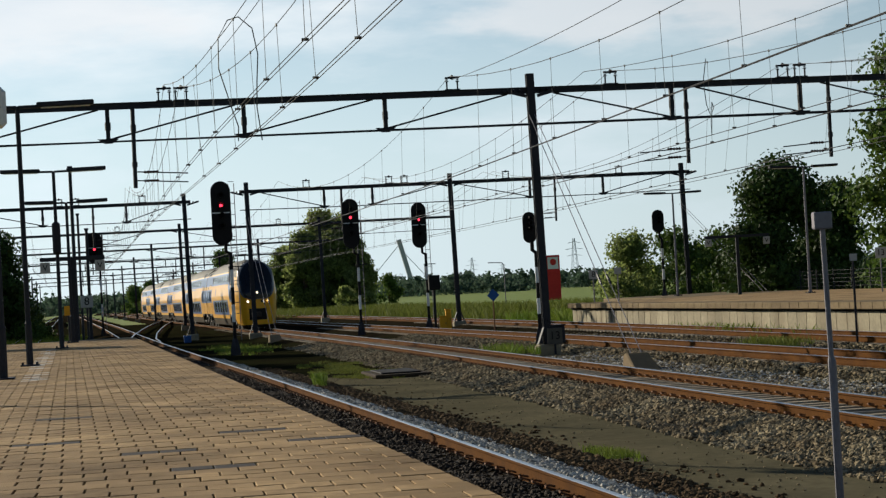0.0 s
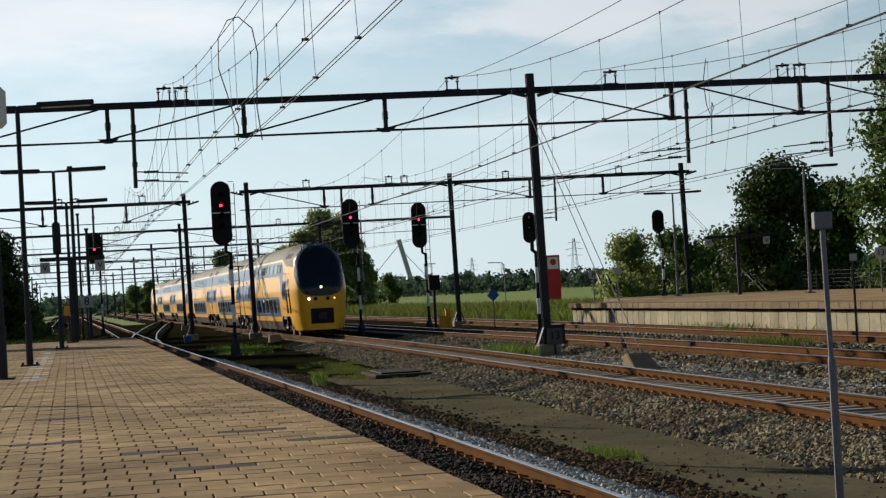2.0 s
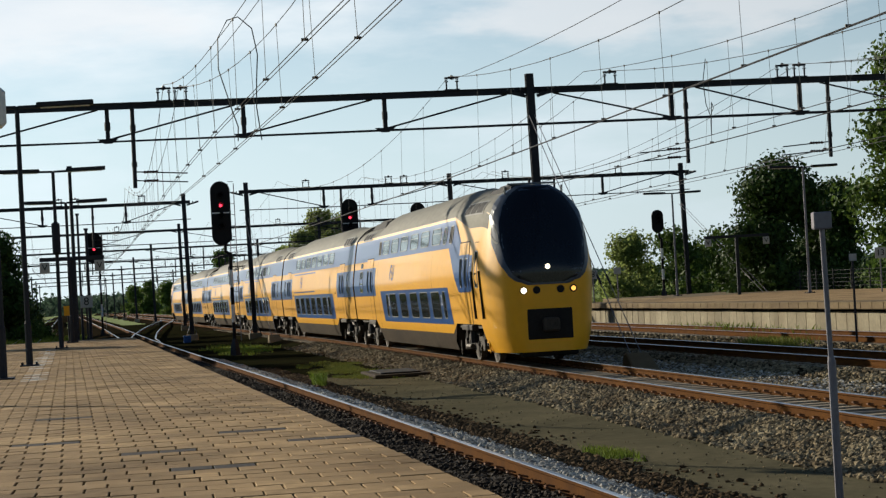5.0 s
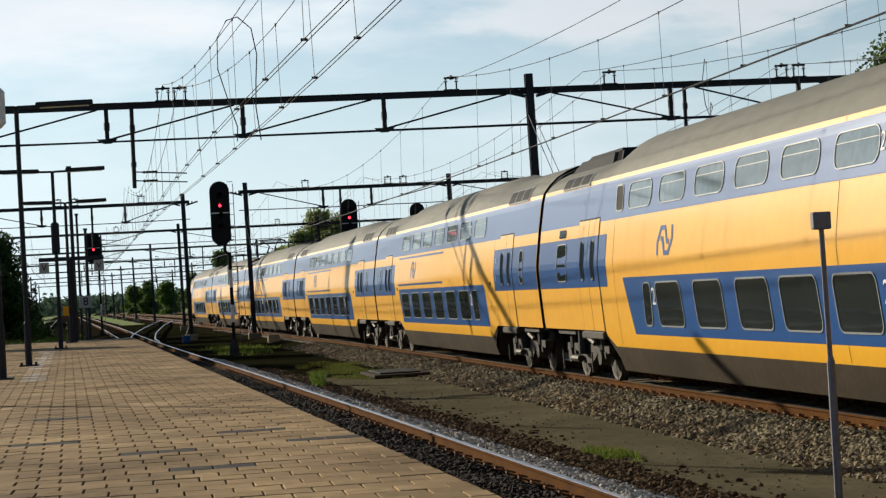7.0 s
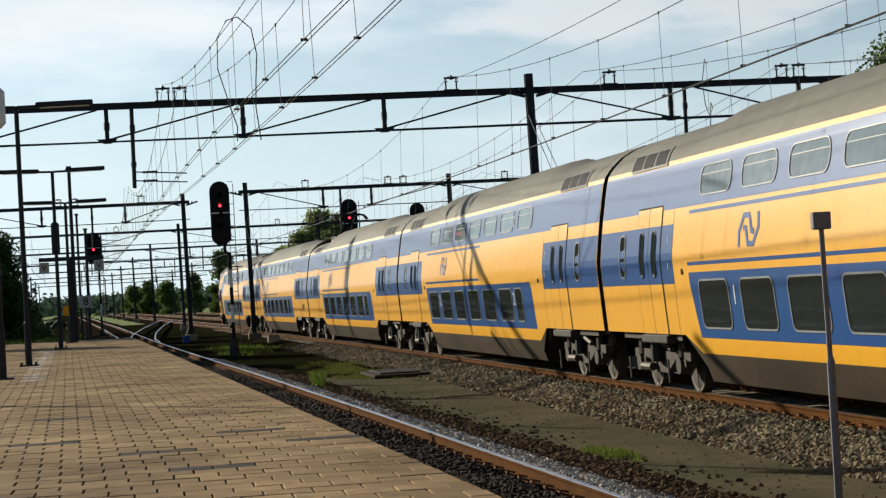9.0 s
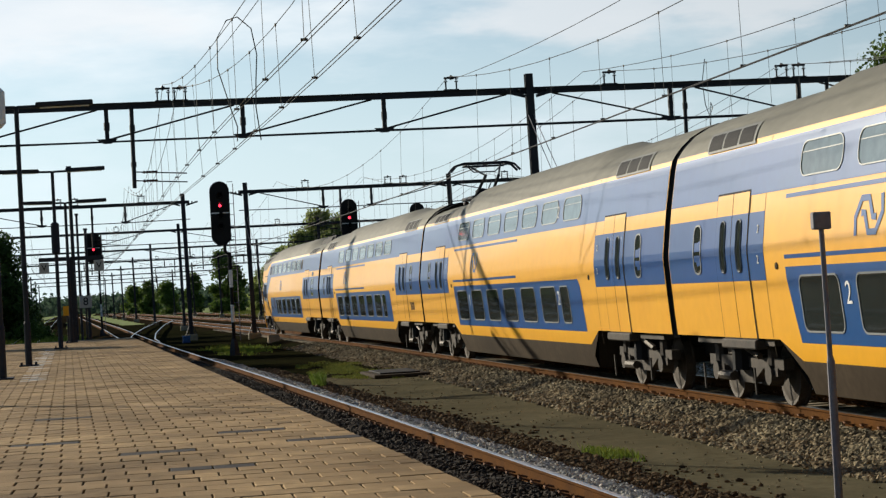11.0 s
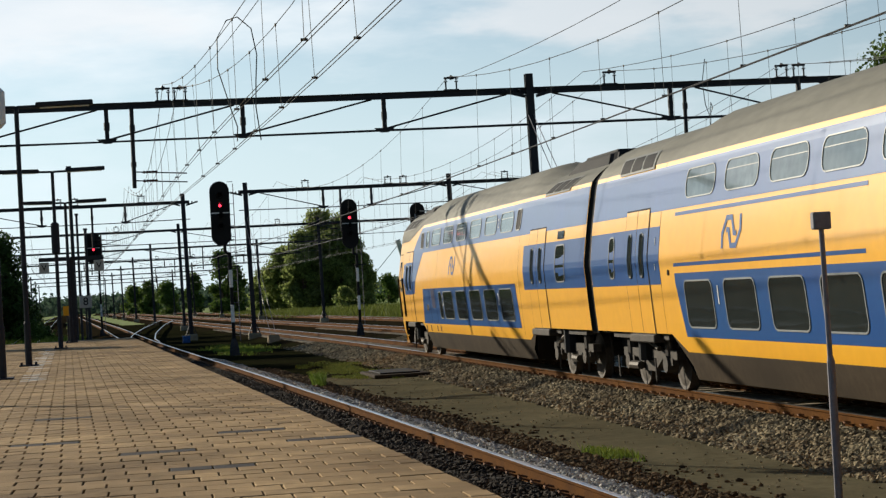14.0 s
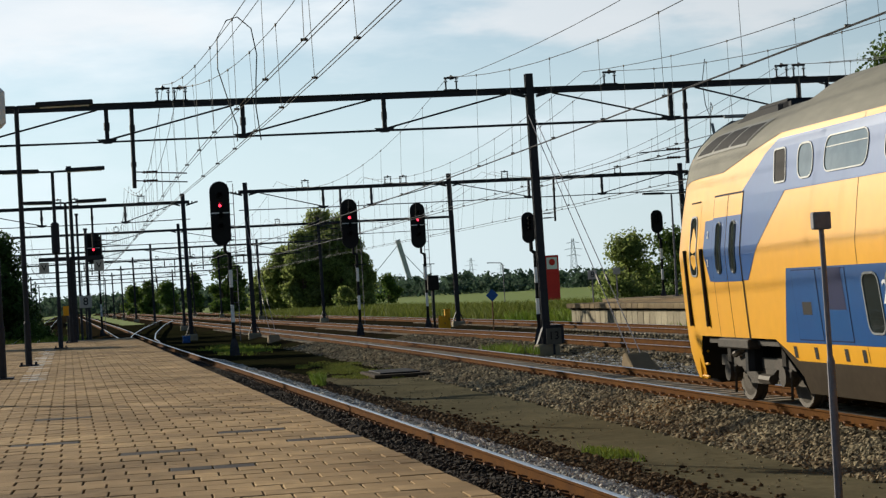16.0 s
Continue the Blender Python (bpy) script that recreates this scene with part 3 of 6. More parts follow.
# ---- overhead line: wires ----
def line(label, centre, ys_sup, z_sup=8.62, sag=1.55, xo=0.0, xm=0.0, pair=True, zc=5.5, swing=0.18, gap=0.025):
    w = thing("overhead_line", pose(0, 0, 0), label, "overhead wire", "overhead lines")
    con = ([], [])
    y_all = [y for y in np.arange(ys_sup[0], ys_sup[-1] + 1, 6.0)]
    zig = lambda y: swing * math.sin(y / 54.0 * math.pi)
    for s in ((-gap, gap) if pair else (0,)):
        tube([(centre(y) + xo + s + zig(y), y, zc + 0.012 * math.sin(y)) for y in y_all], 0.0095, 4, con, cap=False)
    part("contact_wire", con, M_WIRE, w)
    mes, drp, cl, run = ([], []), ([], []), ([], []), []
    for a, b in zip(ys_sup[:-1], ys_sup[1:]):
        pts = []
        span = b - a
        for k in range(17):
            t = k / 16
            y = a + span * t
            x = centre(y) + xo + xm * abs(2 * t - 1) ** 2
            pts.append((x + zig(y) * 0.5, y, z_sup - 4 * sag * t * (1 - t)))
        run += pts[:-1]
        nd = int(span / 4.6)
        for k in range(1, nd):
            t = k / nd
            y = a + span * t
            x = centre(y) + xo + xm * abs(2 * t - 1) ** 2 + zig(y) * 0.5
            z = z_sup - 4 * sag * t * (1 - t)
            xc = centre(y) + xo + zig(y)
            if y < 260:
                if y < 125:
                    part("dropper", tube([(x, y, z), (xc, y, zc + 0.01)], 0.006, 3, cap=False), M_WIRE, w)
                else:
                    tube([(x, y, z), (xc, y, zc + 0.01)], 0.006, 3, drp, cap=False)
                tube([(xc - 0.05, y, zc + 0.025), (xc + 0.05, y, zc + 0.025)], 0.022, 5, cl)
                tube([(x, y, z - 0.03), (x, y, z + 0.03)], 0.02, 5, cl)
    part("messenger_wire", tube(run, 0.0095, 4, cap=False), M_WIRE, w)
    if drp[0]:
        tagged(part("far_dropper", drp, M_WIRE, w), kind="stuff")
    tagged(part("wire_clamp", cl, M_WIRE, w), kind="stuff")
    return w


line("twin copper contact wires with messenger and droppers over the platform track", t1, PORTALS, xm=-0.25, swing=0.08, gap=0.038)
t1b = lambda y: float(np.interp(y, [8, 24, 28, 35, 42, 61.5, 90, 113.5, 168], [3.6, 2.96, 2.78, 2.54, 2.29, 1.85, 1.55, 1.2, 0.1]))
line("second pair of contact wires converging over the platform track", t1b, PORTALS[:4], z_sup=8.7, sag=1.5, xm=0.0, swing=0.0, gap=0.038)
line("copper contact wire with messenger and droppers over the train's track", lambda y: t2(y) + float(np.interp(y, [61, 113], [0.3, 0.05])), PORTALS, xm=0.1, zc=5.44, swing=0.06)
line("copper contact wire with messenger and droppers over a middle track", t3, PORTALS, xm=0.0)
line("copper contact wire with messenger and droppers along the far platform", t4, PORTALS, xm=0.5)
line("single contact wire with messenger beside the far platform", lambda y: t4(y) + 0.75, PORTALS[:6], xm=0.35, pair=False)
line("single contact wire with messenger between the middle tracks", lambda y: t3(y) - 1.6 + 0.012 * y, PORTALS[:4], xm=0.0, sag=1.2, pair=False)
line("copper contact wire with messenger behind the near platform", t0, PORTALS[3:], xm=0.0)


def feeder(label, x0, x1, y0, y1, z, sag):
    """A bare feeder wire in one span between two portals."""
    w = part("feeder_wire", tube([(x0 + (x1 - x0) * k / 16, y0 + (y1 - y0) * k / 16, z - 4 * sag * (k / 16) * (1 - k / 16)) for k in range(17)], 0.0095, 4, cap=False), M_WIRE)
    tagged(w, label, "overhead wire", "feeder wires")


feeder("bare feeder wire above the train's track", 10.85, 10.85, 61.5, 8.0, 8.52, 0.73)
feeder("bare feeder wire above the platform track", 2.35, 4.1, 61.5, 8.0, 8.5, 0.73)


# ---- the double-deck train ----
M_YELLOW = mat("yellow_paint", (0.78, 0.385, 0.004), 0.45, var=0.08, scale=1.5, spec=0.25, tint=(0.74, 0.35, 0.006), fine=0.25, coat=0.38)
M_BLUE = mat("blue_paint", (0.004, 0.062, 0.245), 0.35, var=0.12, scale=2, spec=0.3, tint=(0.005, 0.068, 0.225), fine=0.3, coat=0.30)
M_ROOF = mat("grey_roof", (0.225, 0.215, 0.175), 0.7, var=0.3, scale=2, bump=0.1, tint=(0.17, 0.162, 0.132), stretch=(1, 0.3, 1))
M_SKIRT = mat("grimy_skirt", (0.062, 0.046, 0.03), 0.85, var=0.35, scale=3, tint=(0.038, 0.029, 0.02), spec=0.05)
M_UNDER = mat("underframe_black", (0.022, 0.02, 0.019), 0.75, var=0.4, scale=6, bump=0.2)
M_BOGIE = mat("bogie_steel", (0.045, 0.04, 0.034), 0.65, metal=0.2, var=0.45, scale=8, bump=0.2, tint=(0.08, 0.065, 0.052))
M_WHEEL = mat("wheel_steel", (0.07, 0.058, 0.045), 0.6, metal=0.3, var=0.4, scale=8, tint=(0.06, 0.05, 0.04))
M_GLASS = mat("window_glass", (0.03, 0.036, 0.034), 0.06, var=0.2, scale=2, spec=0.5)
# upper panes: the pale sky they show is put into the base colour
M_GLASS_SKY = mat("upper_window_glass", (0.22, 0.27, 0.29), 0.06, var=0.35, scale=2, spec=0.7, tint=(0.13, 0.165, 0.18))
M_INTAKE = mat("intake_blue", (0.008, 0.014, 0.07), 0.5)
M_VENT = mat("vent_frame", (0.26, 0.26, 0.24), 0.6, var=0.2)
M_SCREEN = mat("windscreen_glass", (0.006, 0.009, 0.016), 0.10, var=0.2, spec=0.3)
M_FRAME = mat("window_frame", (0.24, 0.25, 0.25), 0.5, metal=0.3, var=0.15)
M_RUBBER = mat("black_rubber", (0.012, 0.012, 0.013), 0.75, var=0.3, scale=8)
M_SURROUND = mat("slate_paint", (0.042, 0.058, 0.085), 0.35, var=0.2, spec=0.3, coat=0.2)
M_LAMP = mat("head_lamp", (0.7, 0.66, 0.58), 0.2, emit=(1.0, 0.80, 0.52), power=2.2)
M_AMBER = mat("amber_lamp", (0.9, 0.5, 0.1), 0.2, emit=(1.0, 0.45, 0.08), power=1.3)

PROFILE = [(0.27, 1.16), (0.5, 1.24), (0.72, 1.30), (0.97, 1.335), (1.4, 1.37), (1.83, 1.40), (2.0, 1.41), (2.22, 1.424), (2.34, 1.418), (2.8, 1.36), (3.05, 1.325), (3.2, 1.30), (3.65, 1.225), (3.74, 1.205), (3.86, 1.17), (4.0, 1.09), (4.1, 1.02), (4.3, 0.84), (4.45, 0.62), (4.57, 0.36), (4.63, 0.0)]
PZS, PWS = [p[0] for p in PROFILE], [p[1] for p in PROFILE]
half_width = lambda z: float(np.interp(z, PZS, PWS))
NOSE_W = ([0, 0.034, 0.102, 0.204, 0.34, 0.544, 0.816, 1.156, 1.496, 1.904], [0.48, 0.57, 0.66, 0.735, 0.80, 0.865, 0.925, 0.965, 0.99, 1.0])
NOSE_T = ([0, 0.068, 0.17, 0.34, 0.544, 0.748, 0.986, 1.224, 1.632, 2.38, 3.4], [2.36, 2.6, 2.88, 3.28, 3.7, 4.05, 4.35, 4.5, 4.58, 4.61, 4.63])


def shell(length, cab, low=(0.0, 0.0)):
    """Where the skin lies: (y, z) to x and height, for a car of that length with a cab at its low-y end or not."""
    def at(y, z, off=0.0):
        v = y + length / 2
        w, top = (float(np.interp(v, *NOSE_W)), float(np.interp(v, *NOSE_T))) if cab else (1.0, 4.63)
        zz = z if z < 2.28 else 2.28 + (z - 2.28) * (top - 2.28) / 2.35
        drop = float(np.interp(v, [1.0, 2.0, 5.2, 6.2, length - 6.2, length - 5.2], [0.0 if cab else low[0], low[0], low[0], 0.0, 0.0, low[1]]))
        zz -= drop * max(0.0, z - 3.86) / 0.77
        return (half_width(z) + off) * w, zz
    return at


def body(parent, length, cab, low=(0.0, 0.0)):
    at, h = shell(length, cab, low), length / 2
    e = 0.16
    if cab:
        vs = [0, 0.014, 0.034, 0.068, 0.102, 0.15, 0.204, 0.272, 0.34, 0.442, 0.544, 0.68, 0.816, 0.986, 1.156, 1.326, 1.496, 1.7, 1.904, 2.3, 2.7, 3.2, 3.7, 4.1, 4.7, 5.4, 6.2] + list(np.arange(7.2, length - 6.5, 1.2)) + [length - 6.2, length - 6.0, length - 5.2, length - 4.9, length - 3, length - 1.5, length - e]
        bot = lambda v: float(np.interp(v, [0, 1.5, 1.9, 5.4, 6.2, length - 6.0, length - 5.2], [0.30, 0.30, 1.0, 1.0, 0.27, 0.27, 1.0]))
    else:
        vs = [e, 1.5, 3, 4.9, 5.2, 6.0, 6.2] + list(np.arange(7.2, length - 6.5, 1.2)) + [length - 6.2, length - 6.0, length - 5.2, length - 4.9, length - 3, length - 1.5, length - e]
        bot = lambda v: float(np.interp(v, [5.2, 6.0, length - 6.0, length - 5.2], [1.0, 0.27, 0.27, 1.0]))
    n = len(PROFILE)
    ring = 2 * n - 1
    verts, faces, mi = [], [], []
    for v in vs:
        zb, right = bot(v), []
        for z in PZS:
            q = max(z, zb)
            x, zz = at(v - h, q)
            right.append((x, v - h, zz))
        verts += [(-x, y, z) for x, y, z in right] + [(x, y, z) for x, y, z in reversed(right[:-1])]
    zc = [(PZS[i] + PZS[i + 1]) / 2 for i in range(n - 1)]
    zc = zc + zc[::-1]
    for i in range(len(vs) - 1):
        vm = (vs[i] + vs[i + 1]) / 2
        for k in range(ring - 1):
            z = zc[k]
            if z < bot(vm) - 0.1 and z < 0.97:
                continue
            m = 1 if z < 0.72 and not (cab and vm < 1.7) else (2 if z > 3.86 else 0)
            faces.append((i * ring + k, i * ring + k + 1, (i + 1) * ring + k + 1, (i + 1) * ring + k))
            mi.append(m)
        faces.append((i * ring + ring - 1, i * ring, (i + 1) * ring, (i + 1) * ring + ring - 1))
        mi.append(5)
    last = (len(vs) - 1) * ring
    if cab:
        for k in range(n - 1):
            z = zc[k]
            faces.append((k, ring - 1 - k, ring - 2 - k, k + 1) if k < n - 2 else (k, ring - 1 - k, k + 1))
            mi.append(0)
    else:
        faces.append(tuple(range(ring)))
        mi.append(5)
    faces.append(tuple(last + k for k in reversed(range(ring))))
    mi.append(5)
    ob = part("body", (verts, faces), [M_YELLOW, M_SKIRT, M_ROOF, M_SCREEN, M_SURROUND, M_UNDER], parent)
    ob.data.polygons.foreach_set("material_index", mi)
    me = ob.data
    me.polygons.foreach_set("use_smooth", [m != 5 for m in mi])
    me.set_sharp_from_angle(angle=radians(24))
    return ob


def panel(name, at, rows, side, off, material, parent, label="", nc=12):
    """Paint or sheet on the skin: rows of (z, y0, y1)."""
    zs = sorted({r[0] for r in rows} | {z for z in PZS if rows[0][0] < z < rows[-1][0]})
    a, b, c = [r[0] for r in rows], [r[1] for r in rows], [r[2] for r in rows]
    v, f = [], []
    for z in zs:
        y0, y1 = float(np.interp(z, a, b)), float(np.interp(z, a, c))
        for k in range(nc + 1):
            y = y0 + (y1 - y0) * k / nc
            x, zz = at(y, z, off)
            v.append((side * x, y, zz))
    for i in range(len(zs) - 1):
        for k in range(nc):
            q = (i * (nc + 1) + k, i * (nc + 1) + k + 1, (i + 1) * (nc + 1) + k + 1, (i + 1) * (nc + 1) + k)
            f.append(q if side > 0 else q[::-1])
    return part(name, (v, f), material, parent, label)


def rounded(y0, y1, z0, z1, r, lean=0.0):
    out = []
    for cy, cz, a0 in ((y1 - r, z1 - r, 0), (y0 + r, z1 - r, 90), (y0 + r, z0 + r, 180), (y1 - r, z0 + r, 270)):
        for k in range(4):
            a = radians(a0 + 30 * k)
            z = cz + r * math.sin(a)
            out.append((cy + r * math.cos(a) + lean * (z - z0), z))
    if z0 + r < 2.28 < z1 - r:
        # a bend where the side folds
        out.insert(8, (y0 + lean * (2.28 - z0), 2.28))
        out.append((y1 + lean * (2.28 - z0), 2.28))
    return out


def pane_faces(n, side):
    """One face, or two that meet at the fold."""
    fs = [tuple(range(n))] if n == 16 else [(*range(9), 17), tuple(range(8, 18))]
    return fs if side > 0 else [f[::-1] for f in fs]


def window(at, y0, y1, z0, z1, side, parent, r=0.13, lean=0.0, rim=0.026, glass=None):
    inner, outer = rounded(y0, y1, z0, z1, r, lean), rounded(y0 - rim, y1 + rim, z0 - rim, z1 + rim, r + rim, lean)
    n, v = len(inner), []
    for pts, off in ((outer, 0.006), (outer, 0.018), (inner, 0.018), (inner, 0.007)):
        for y, z in pts:
            x, zz = at(y, z, off)
            v.append((side * x, y, zz))
    f = []
    for a in range(3):
        for k in range(n):
            q = (a * n + k, a * n + (k + 1) % n, (a + 1) * n + (k + 1) % n, (a + 1) * n + k)
            f.append(q if side < 0 else q[::-1])
    w = part("window", (v, f), M_FRAME, parent)
    part("pane", ([v[3 * n + k] for k in range(n)], pane_faces(n, side)), glass or M_GLASS, w)
    return w


def door(at, y0, y1, side, parent):
    panel("door_frame", at, [(0.98, y0 - 0.03, y1 + 0.03), (3.14, y0 - 0.03, y1 + 0.03)], side, 0.009, M_RUBBER, parent)
    ym = (y0 + y1) / 2
    for a, b in ((y0, ym - 0.012), (ym + 0.012, y1)):
        d = panel("door_leaf", at, [(1.0, a, b), (3.11, a, b)], side, 0.014, M_YELLOW, parent)
        panel("blue_field", at, [(1.83, a, b), (2.8, a, b)], side, 0.017, M_BLUE, d)
        c = (a + b) / 2
        pts = rounded(c - 0.11, c + 0.11, 1.96, 2.72, 0.1)
        v = []
        for y, z in pts:
            x, zz = at(y, z, 0.024)
            v.append((side * x, y, zz))
        q = tuple(range(len(pts)))
        part("door_pane", (v, pane_faces(len(pts), side)), M_GLASS, d)
        rim = [v[k] for k in q] + [v[0]]
        part("pane_seal", tube([(x + side * 0.004, y, z) for x, y, z in rim], 0.014, 4), M_FRAME, d)
    part("door_step", boxed(side * 1.3 - 0.10, side * 1.3 + 0.10, y0 - 0.05, y1 + 0.05, 0.84, 0.98, 0.02), M_BOGIE, parent)


def ribbon(at, pts, wide, side, parent, flip):
    """A painted band of even width along points (y, z) on the skin."""
    v, f = [], []
    for k, (y, z) in enumerate(pts):
        a, b = pts[max(k - 1, 0)], pts[min(k + 1, len(pts) - 1)]
        d = Vector((b[0] - a[0], b[1] - a[1])).normalized()
        for q in (-1, 1):
            yy, z2 = y - d.y * q * wide / 2, z + d.x * q * wide / 2
            x, zz = at(yy, z2, 0.008)
            v.append((side * x, yy, zz))
    for k in range(len(pts) - 1):
        q = (2 * k, 2 * k + 2, 2 * k + 3, 2 * k + 1)
        f.append(q if (side > 0) == flip else q[::-1])
    return part("emblem", (v, f), M_BLUE, parent)


def logo(at, yc, zc, side, parent):
    """Two interlocking bent arrows."""
    arm = [(-0.34, -0.24), (-0.36, -0.02), (-0.2, 0.21), (0.0, 0.21), (0.11, -0.03), (0.2, -0.03)]
    for q in (-1, 1):
        pts = [(yc + q * a * side * 1.2, zc + q * b) for a, b in arm]
        ribbon(at, pts, 0.09, side, parent, True)


def numeral(at, text, y, z, size, side, parent):
    x, zz = at(y, z, 0.012)
    tilt = math.degrees(math.atan2(at(y, z - 0.1)[0] - at(y, z + 0.1)[0], 0.2))
    m = Matrix.Translation((side * x, y, zz)) @ (pose(0, 0, 0, 90 - tilt, 0, 90) if side > 0 else pose(0, 0, 0, 90 - tilt, 0, -90))
    return writing("class_number", text, size, m, M_WHITE, parent, 0.003)


def wheel_mesh():
    v, f = ([], [])
    prof = [(-0.07, 0.10), (-0.07, 0.30), (-0.06, 0.40), (-0.07, 0.46), (0.05, 0.465), (0.06, 0.49), (0.09, 0.49), (0.09, 0.30), (0.05, 0.12)]
    n = 20
    for x, r in prof:
        v += [(x, r * math.cos(2 * math.pi * k / n), r * math.sin(2 * math.pi * k / n)) for k in range(n)]
    for i in range(len(prof) - 1):
        f += [(i * n + k, (i + 1) * n + k, (i + 1) * n + (k + 1) % n, i * n + (k + 1) % n) for k in range(n)]
    f += [tuple(range(n)), tuple((len(prof) - 1) * n + k for k in reversed(range(n)))]
    return v, f


WHEEL = []


def bogie(parent, y):
    b = part("bogie", boxed(-0.9, 0.9, -0.25, 0.25, 0.40, 0.70, 0.04), M_BOGIE, parent)
    b.matrix_basis = pose(0, y, 0)
    for s in (-1, 1):
        v = beam((s * 1.02, -1.75, 0.62), (s * 1.02, 1.75, 0.62), 0.16, 0.16)
        beam((s * 1.02, -0.75, 0.62), (s * 1.02, -0.3, 0.42), 0.14, 0.2, v)
        beam((s * 1.02, 0.75, 0.62), (s * 1.02, 0.3, 0.42), 0.14, 0.2, v)
        beam((s * 1.02, -0.4, 0.42), (s * 1.02, 0.4, 0.42), 0.14, 0.22, v)
        part("side_frame", v, M_BOGIE, b)
        v = ([], [])
        tube([(s * 1.08, 0, 0.5), (s * 1.08, 0, 1.0)], 0.2, 10, v)
        part("air_spring", v, M_RUBBER, b)
        v = tube([(s * 1.16, -0.9, 0.72), (s * 1.16, -0.15, 0.88)], 0.05, 6)
        part("damper", v, M_WHEEL, b)
        part("damper", tube([(s * 1.16, 0.35, 0.40), (s * 1.18, 0.9, 0.40)], 0.075, 8), M_WHEEL, b)
        for q in (-1.25, 1.25):
            v = tube([(s * 0.98, q, 0.46), (s * 1.17, q, 0.46)], [0.17, 0.15], 10)
            tube([(s * 1.06, q, 0.5), (s * 1.06, q, 0.86)], 0.1, 8, v)
            beam((s * 1.06, q - 0.28, 0.5), (s * 1.06, q + 0.28, 0.5), 0.12, 0.12, v)
            part("axle_box", v, M_BOGIE, b)
            if not WHEEL:
                WHEEL.append(part("wheel", wheel_mesh(), M_WHEEL, b))
                w = WHEEL[0]
            else:
                w = again(WHEEL[0], pose(0, 0, 0), b)
            w.matrix_basis = pose(s * 0.77, q, 0.46, 0, 0, 0 if s < 0 else 180)
            v = tube([(s * 1.2, q + 0.45, 0.16), (s * 1.2, q + 0.5, 0.55)], 0.02, 5)
            part("sand_pipe", v, M_BOGIE, b)
        part("equipment_tray", beam((s * 1.1, -1.85, 0.93), (s * 1.1, -0.35, 0.93), 0.3, 0.08), M_BOGIE, b)
        part("equipment_tray", beam((s * 1.1, 0.35, 0.93), (s * 1.1, 1.85, 0.93), 0.3, 0.08), M_BOGIE, b)
    return b


def car_end(parent, length, y_end, s, drop=0.0):
    """Bellows and the black frame at a coupled end."""
    at = shell(length, False)
    v, f = [], []
    n = len(PROFILE)
    for y, off in ((y_end - s * 0.17, -0.02), (y_end - s * 0.08, -0.07), (y_end + s * 0.0, -0.09)):
        pts = [(max(at(0, max(z, 0.95), off)[0], 0.0), max(z, 0.95)) for z in PZS]
        v += [(-x, y, z - (0.03 if z > 4.3 else 0) - drop * max(0.0, z - 3.86) / 0.77) for x, z in pts] + [(x, y, z - (0.03 if z > 4.3 else 0) - drop * max(0.0, z - 3.86) / 0.77) for x, z in reversed(pts[:-1])]
    ring = 2 * n - 1
    for i in range(2):
        f += [(i * ring + k, i * ring + (k + 1) % ring, (i + 1) * ring + (k + 1) % ring, (i + 1) * ring + k) for k in range(ring)]
    part("gangway_bellows", (v, f), M_RUBBER, parent)
    part("coupling", boxed(-0.5, 0.5, min(y_end, y_end - s * 1.2), max(y_end, y_end - s * 1.2), 0.55, 0.9, 0.05), M_UNDER, parent)


def roof_vent(at, y0, y1, side, parent, lift=0.0):
    v = panel("roof_vent", at, [(3.80, y0, y1 - 0.5), (4.20 + lift, y0 + 0.35, y1)], side, 0.02, M_VENT, parent)
    w = (y1 - y0 - 0.6) / 3
    for k in range(3):
        a = y0 + 0.12 + k * (w + 0.02)
        panel("grille", at, [(3.84, a, a + w - 0.08), (4.15 + lift, a + 0.32, a + w + 0.24)], side, 0.027, M_UNDER, v)


def end_zone(at, yg, s, side, parent, wide):
    """Doors, blue field and small window beside a coupled end at yg; s points into the car."""
    def yy(a, b):
        return sorted((yg + s * a, yg + s * b))
    a, b = yy(0.19, 4.95 if not wide else 5.95)
    panel("blue_field", at, [(1.83, a, b), (2.8, a, b)], side, 0.005, M_BLUE, parent)
    a, b = yy(0.19, 6.0)
    panel("blue_band", at, [(3.05, a, b), (3.78, a, b)], side, 0.005, M_BLUE, parent)
    door(at, *yy(2.75, 4.25) if not wide else yy(3.75, 5.35), side, parent)
    window(at, *(yy(1.6, 1.95) if not wide else yy(1.9, 2.7)), 1.98, 2.70, side, parent, r=0.12)
    if wide:
        panel("route_display", at, [(2.84, *yy(2.02, 2.6)), (3.0, *yy(2.02, 2.6))], side, 0.012, M_SCREEN, parent)
    roof_vent(at, *yy(1.45, 4.25), side, parent)


def seams(at, ylist, side, parent):
    for y in ylist:
        panel("seam", at, [(0.75, y, y + 0.012), (3.85, y, y + 0.012)], side, 0.003, M_SKIRT, parent)


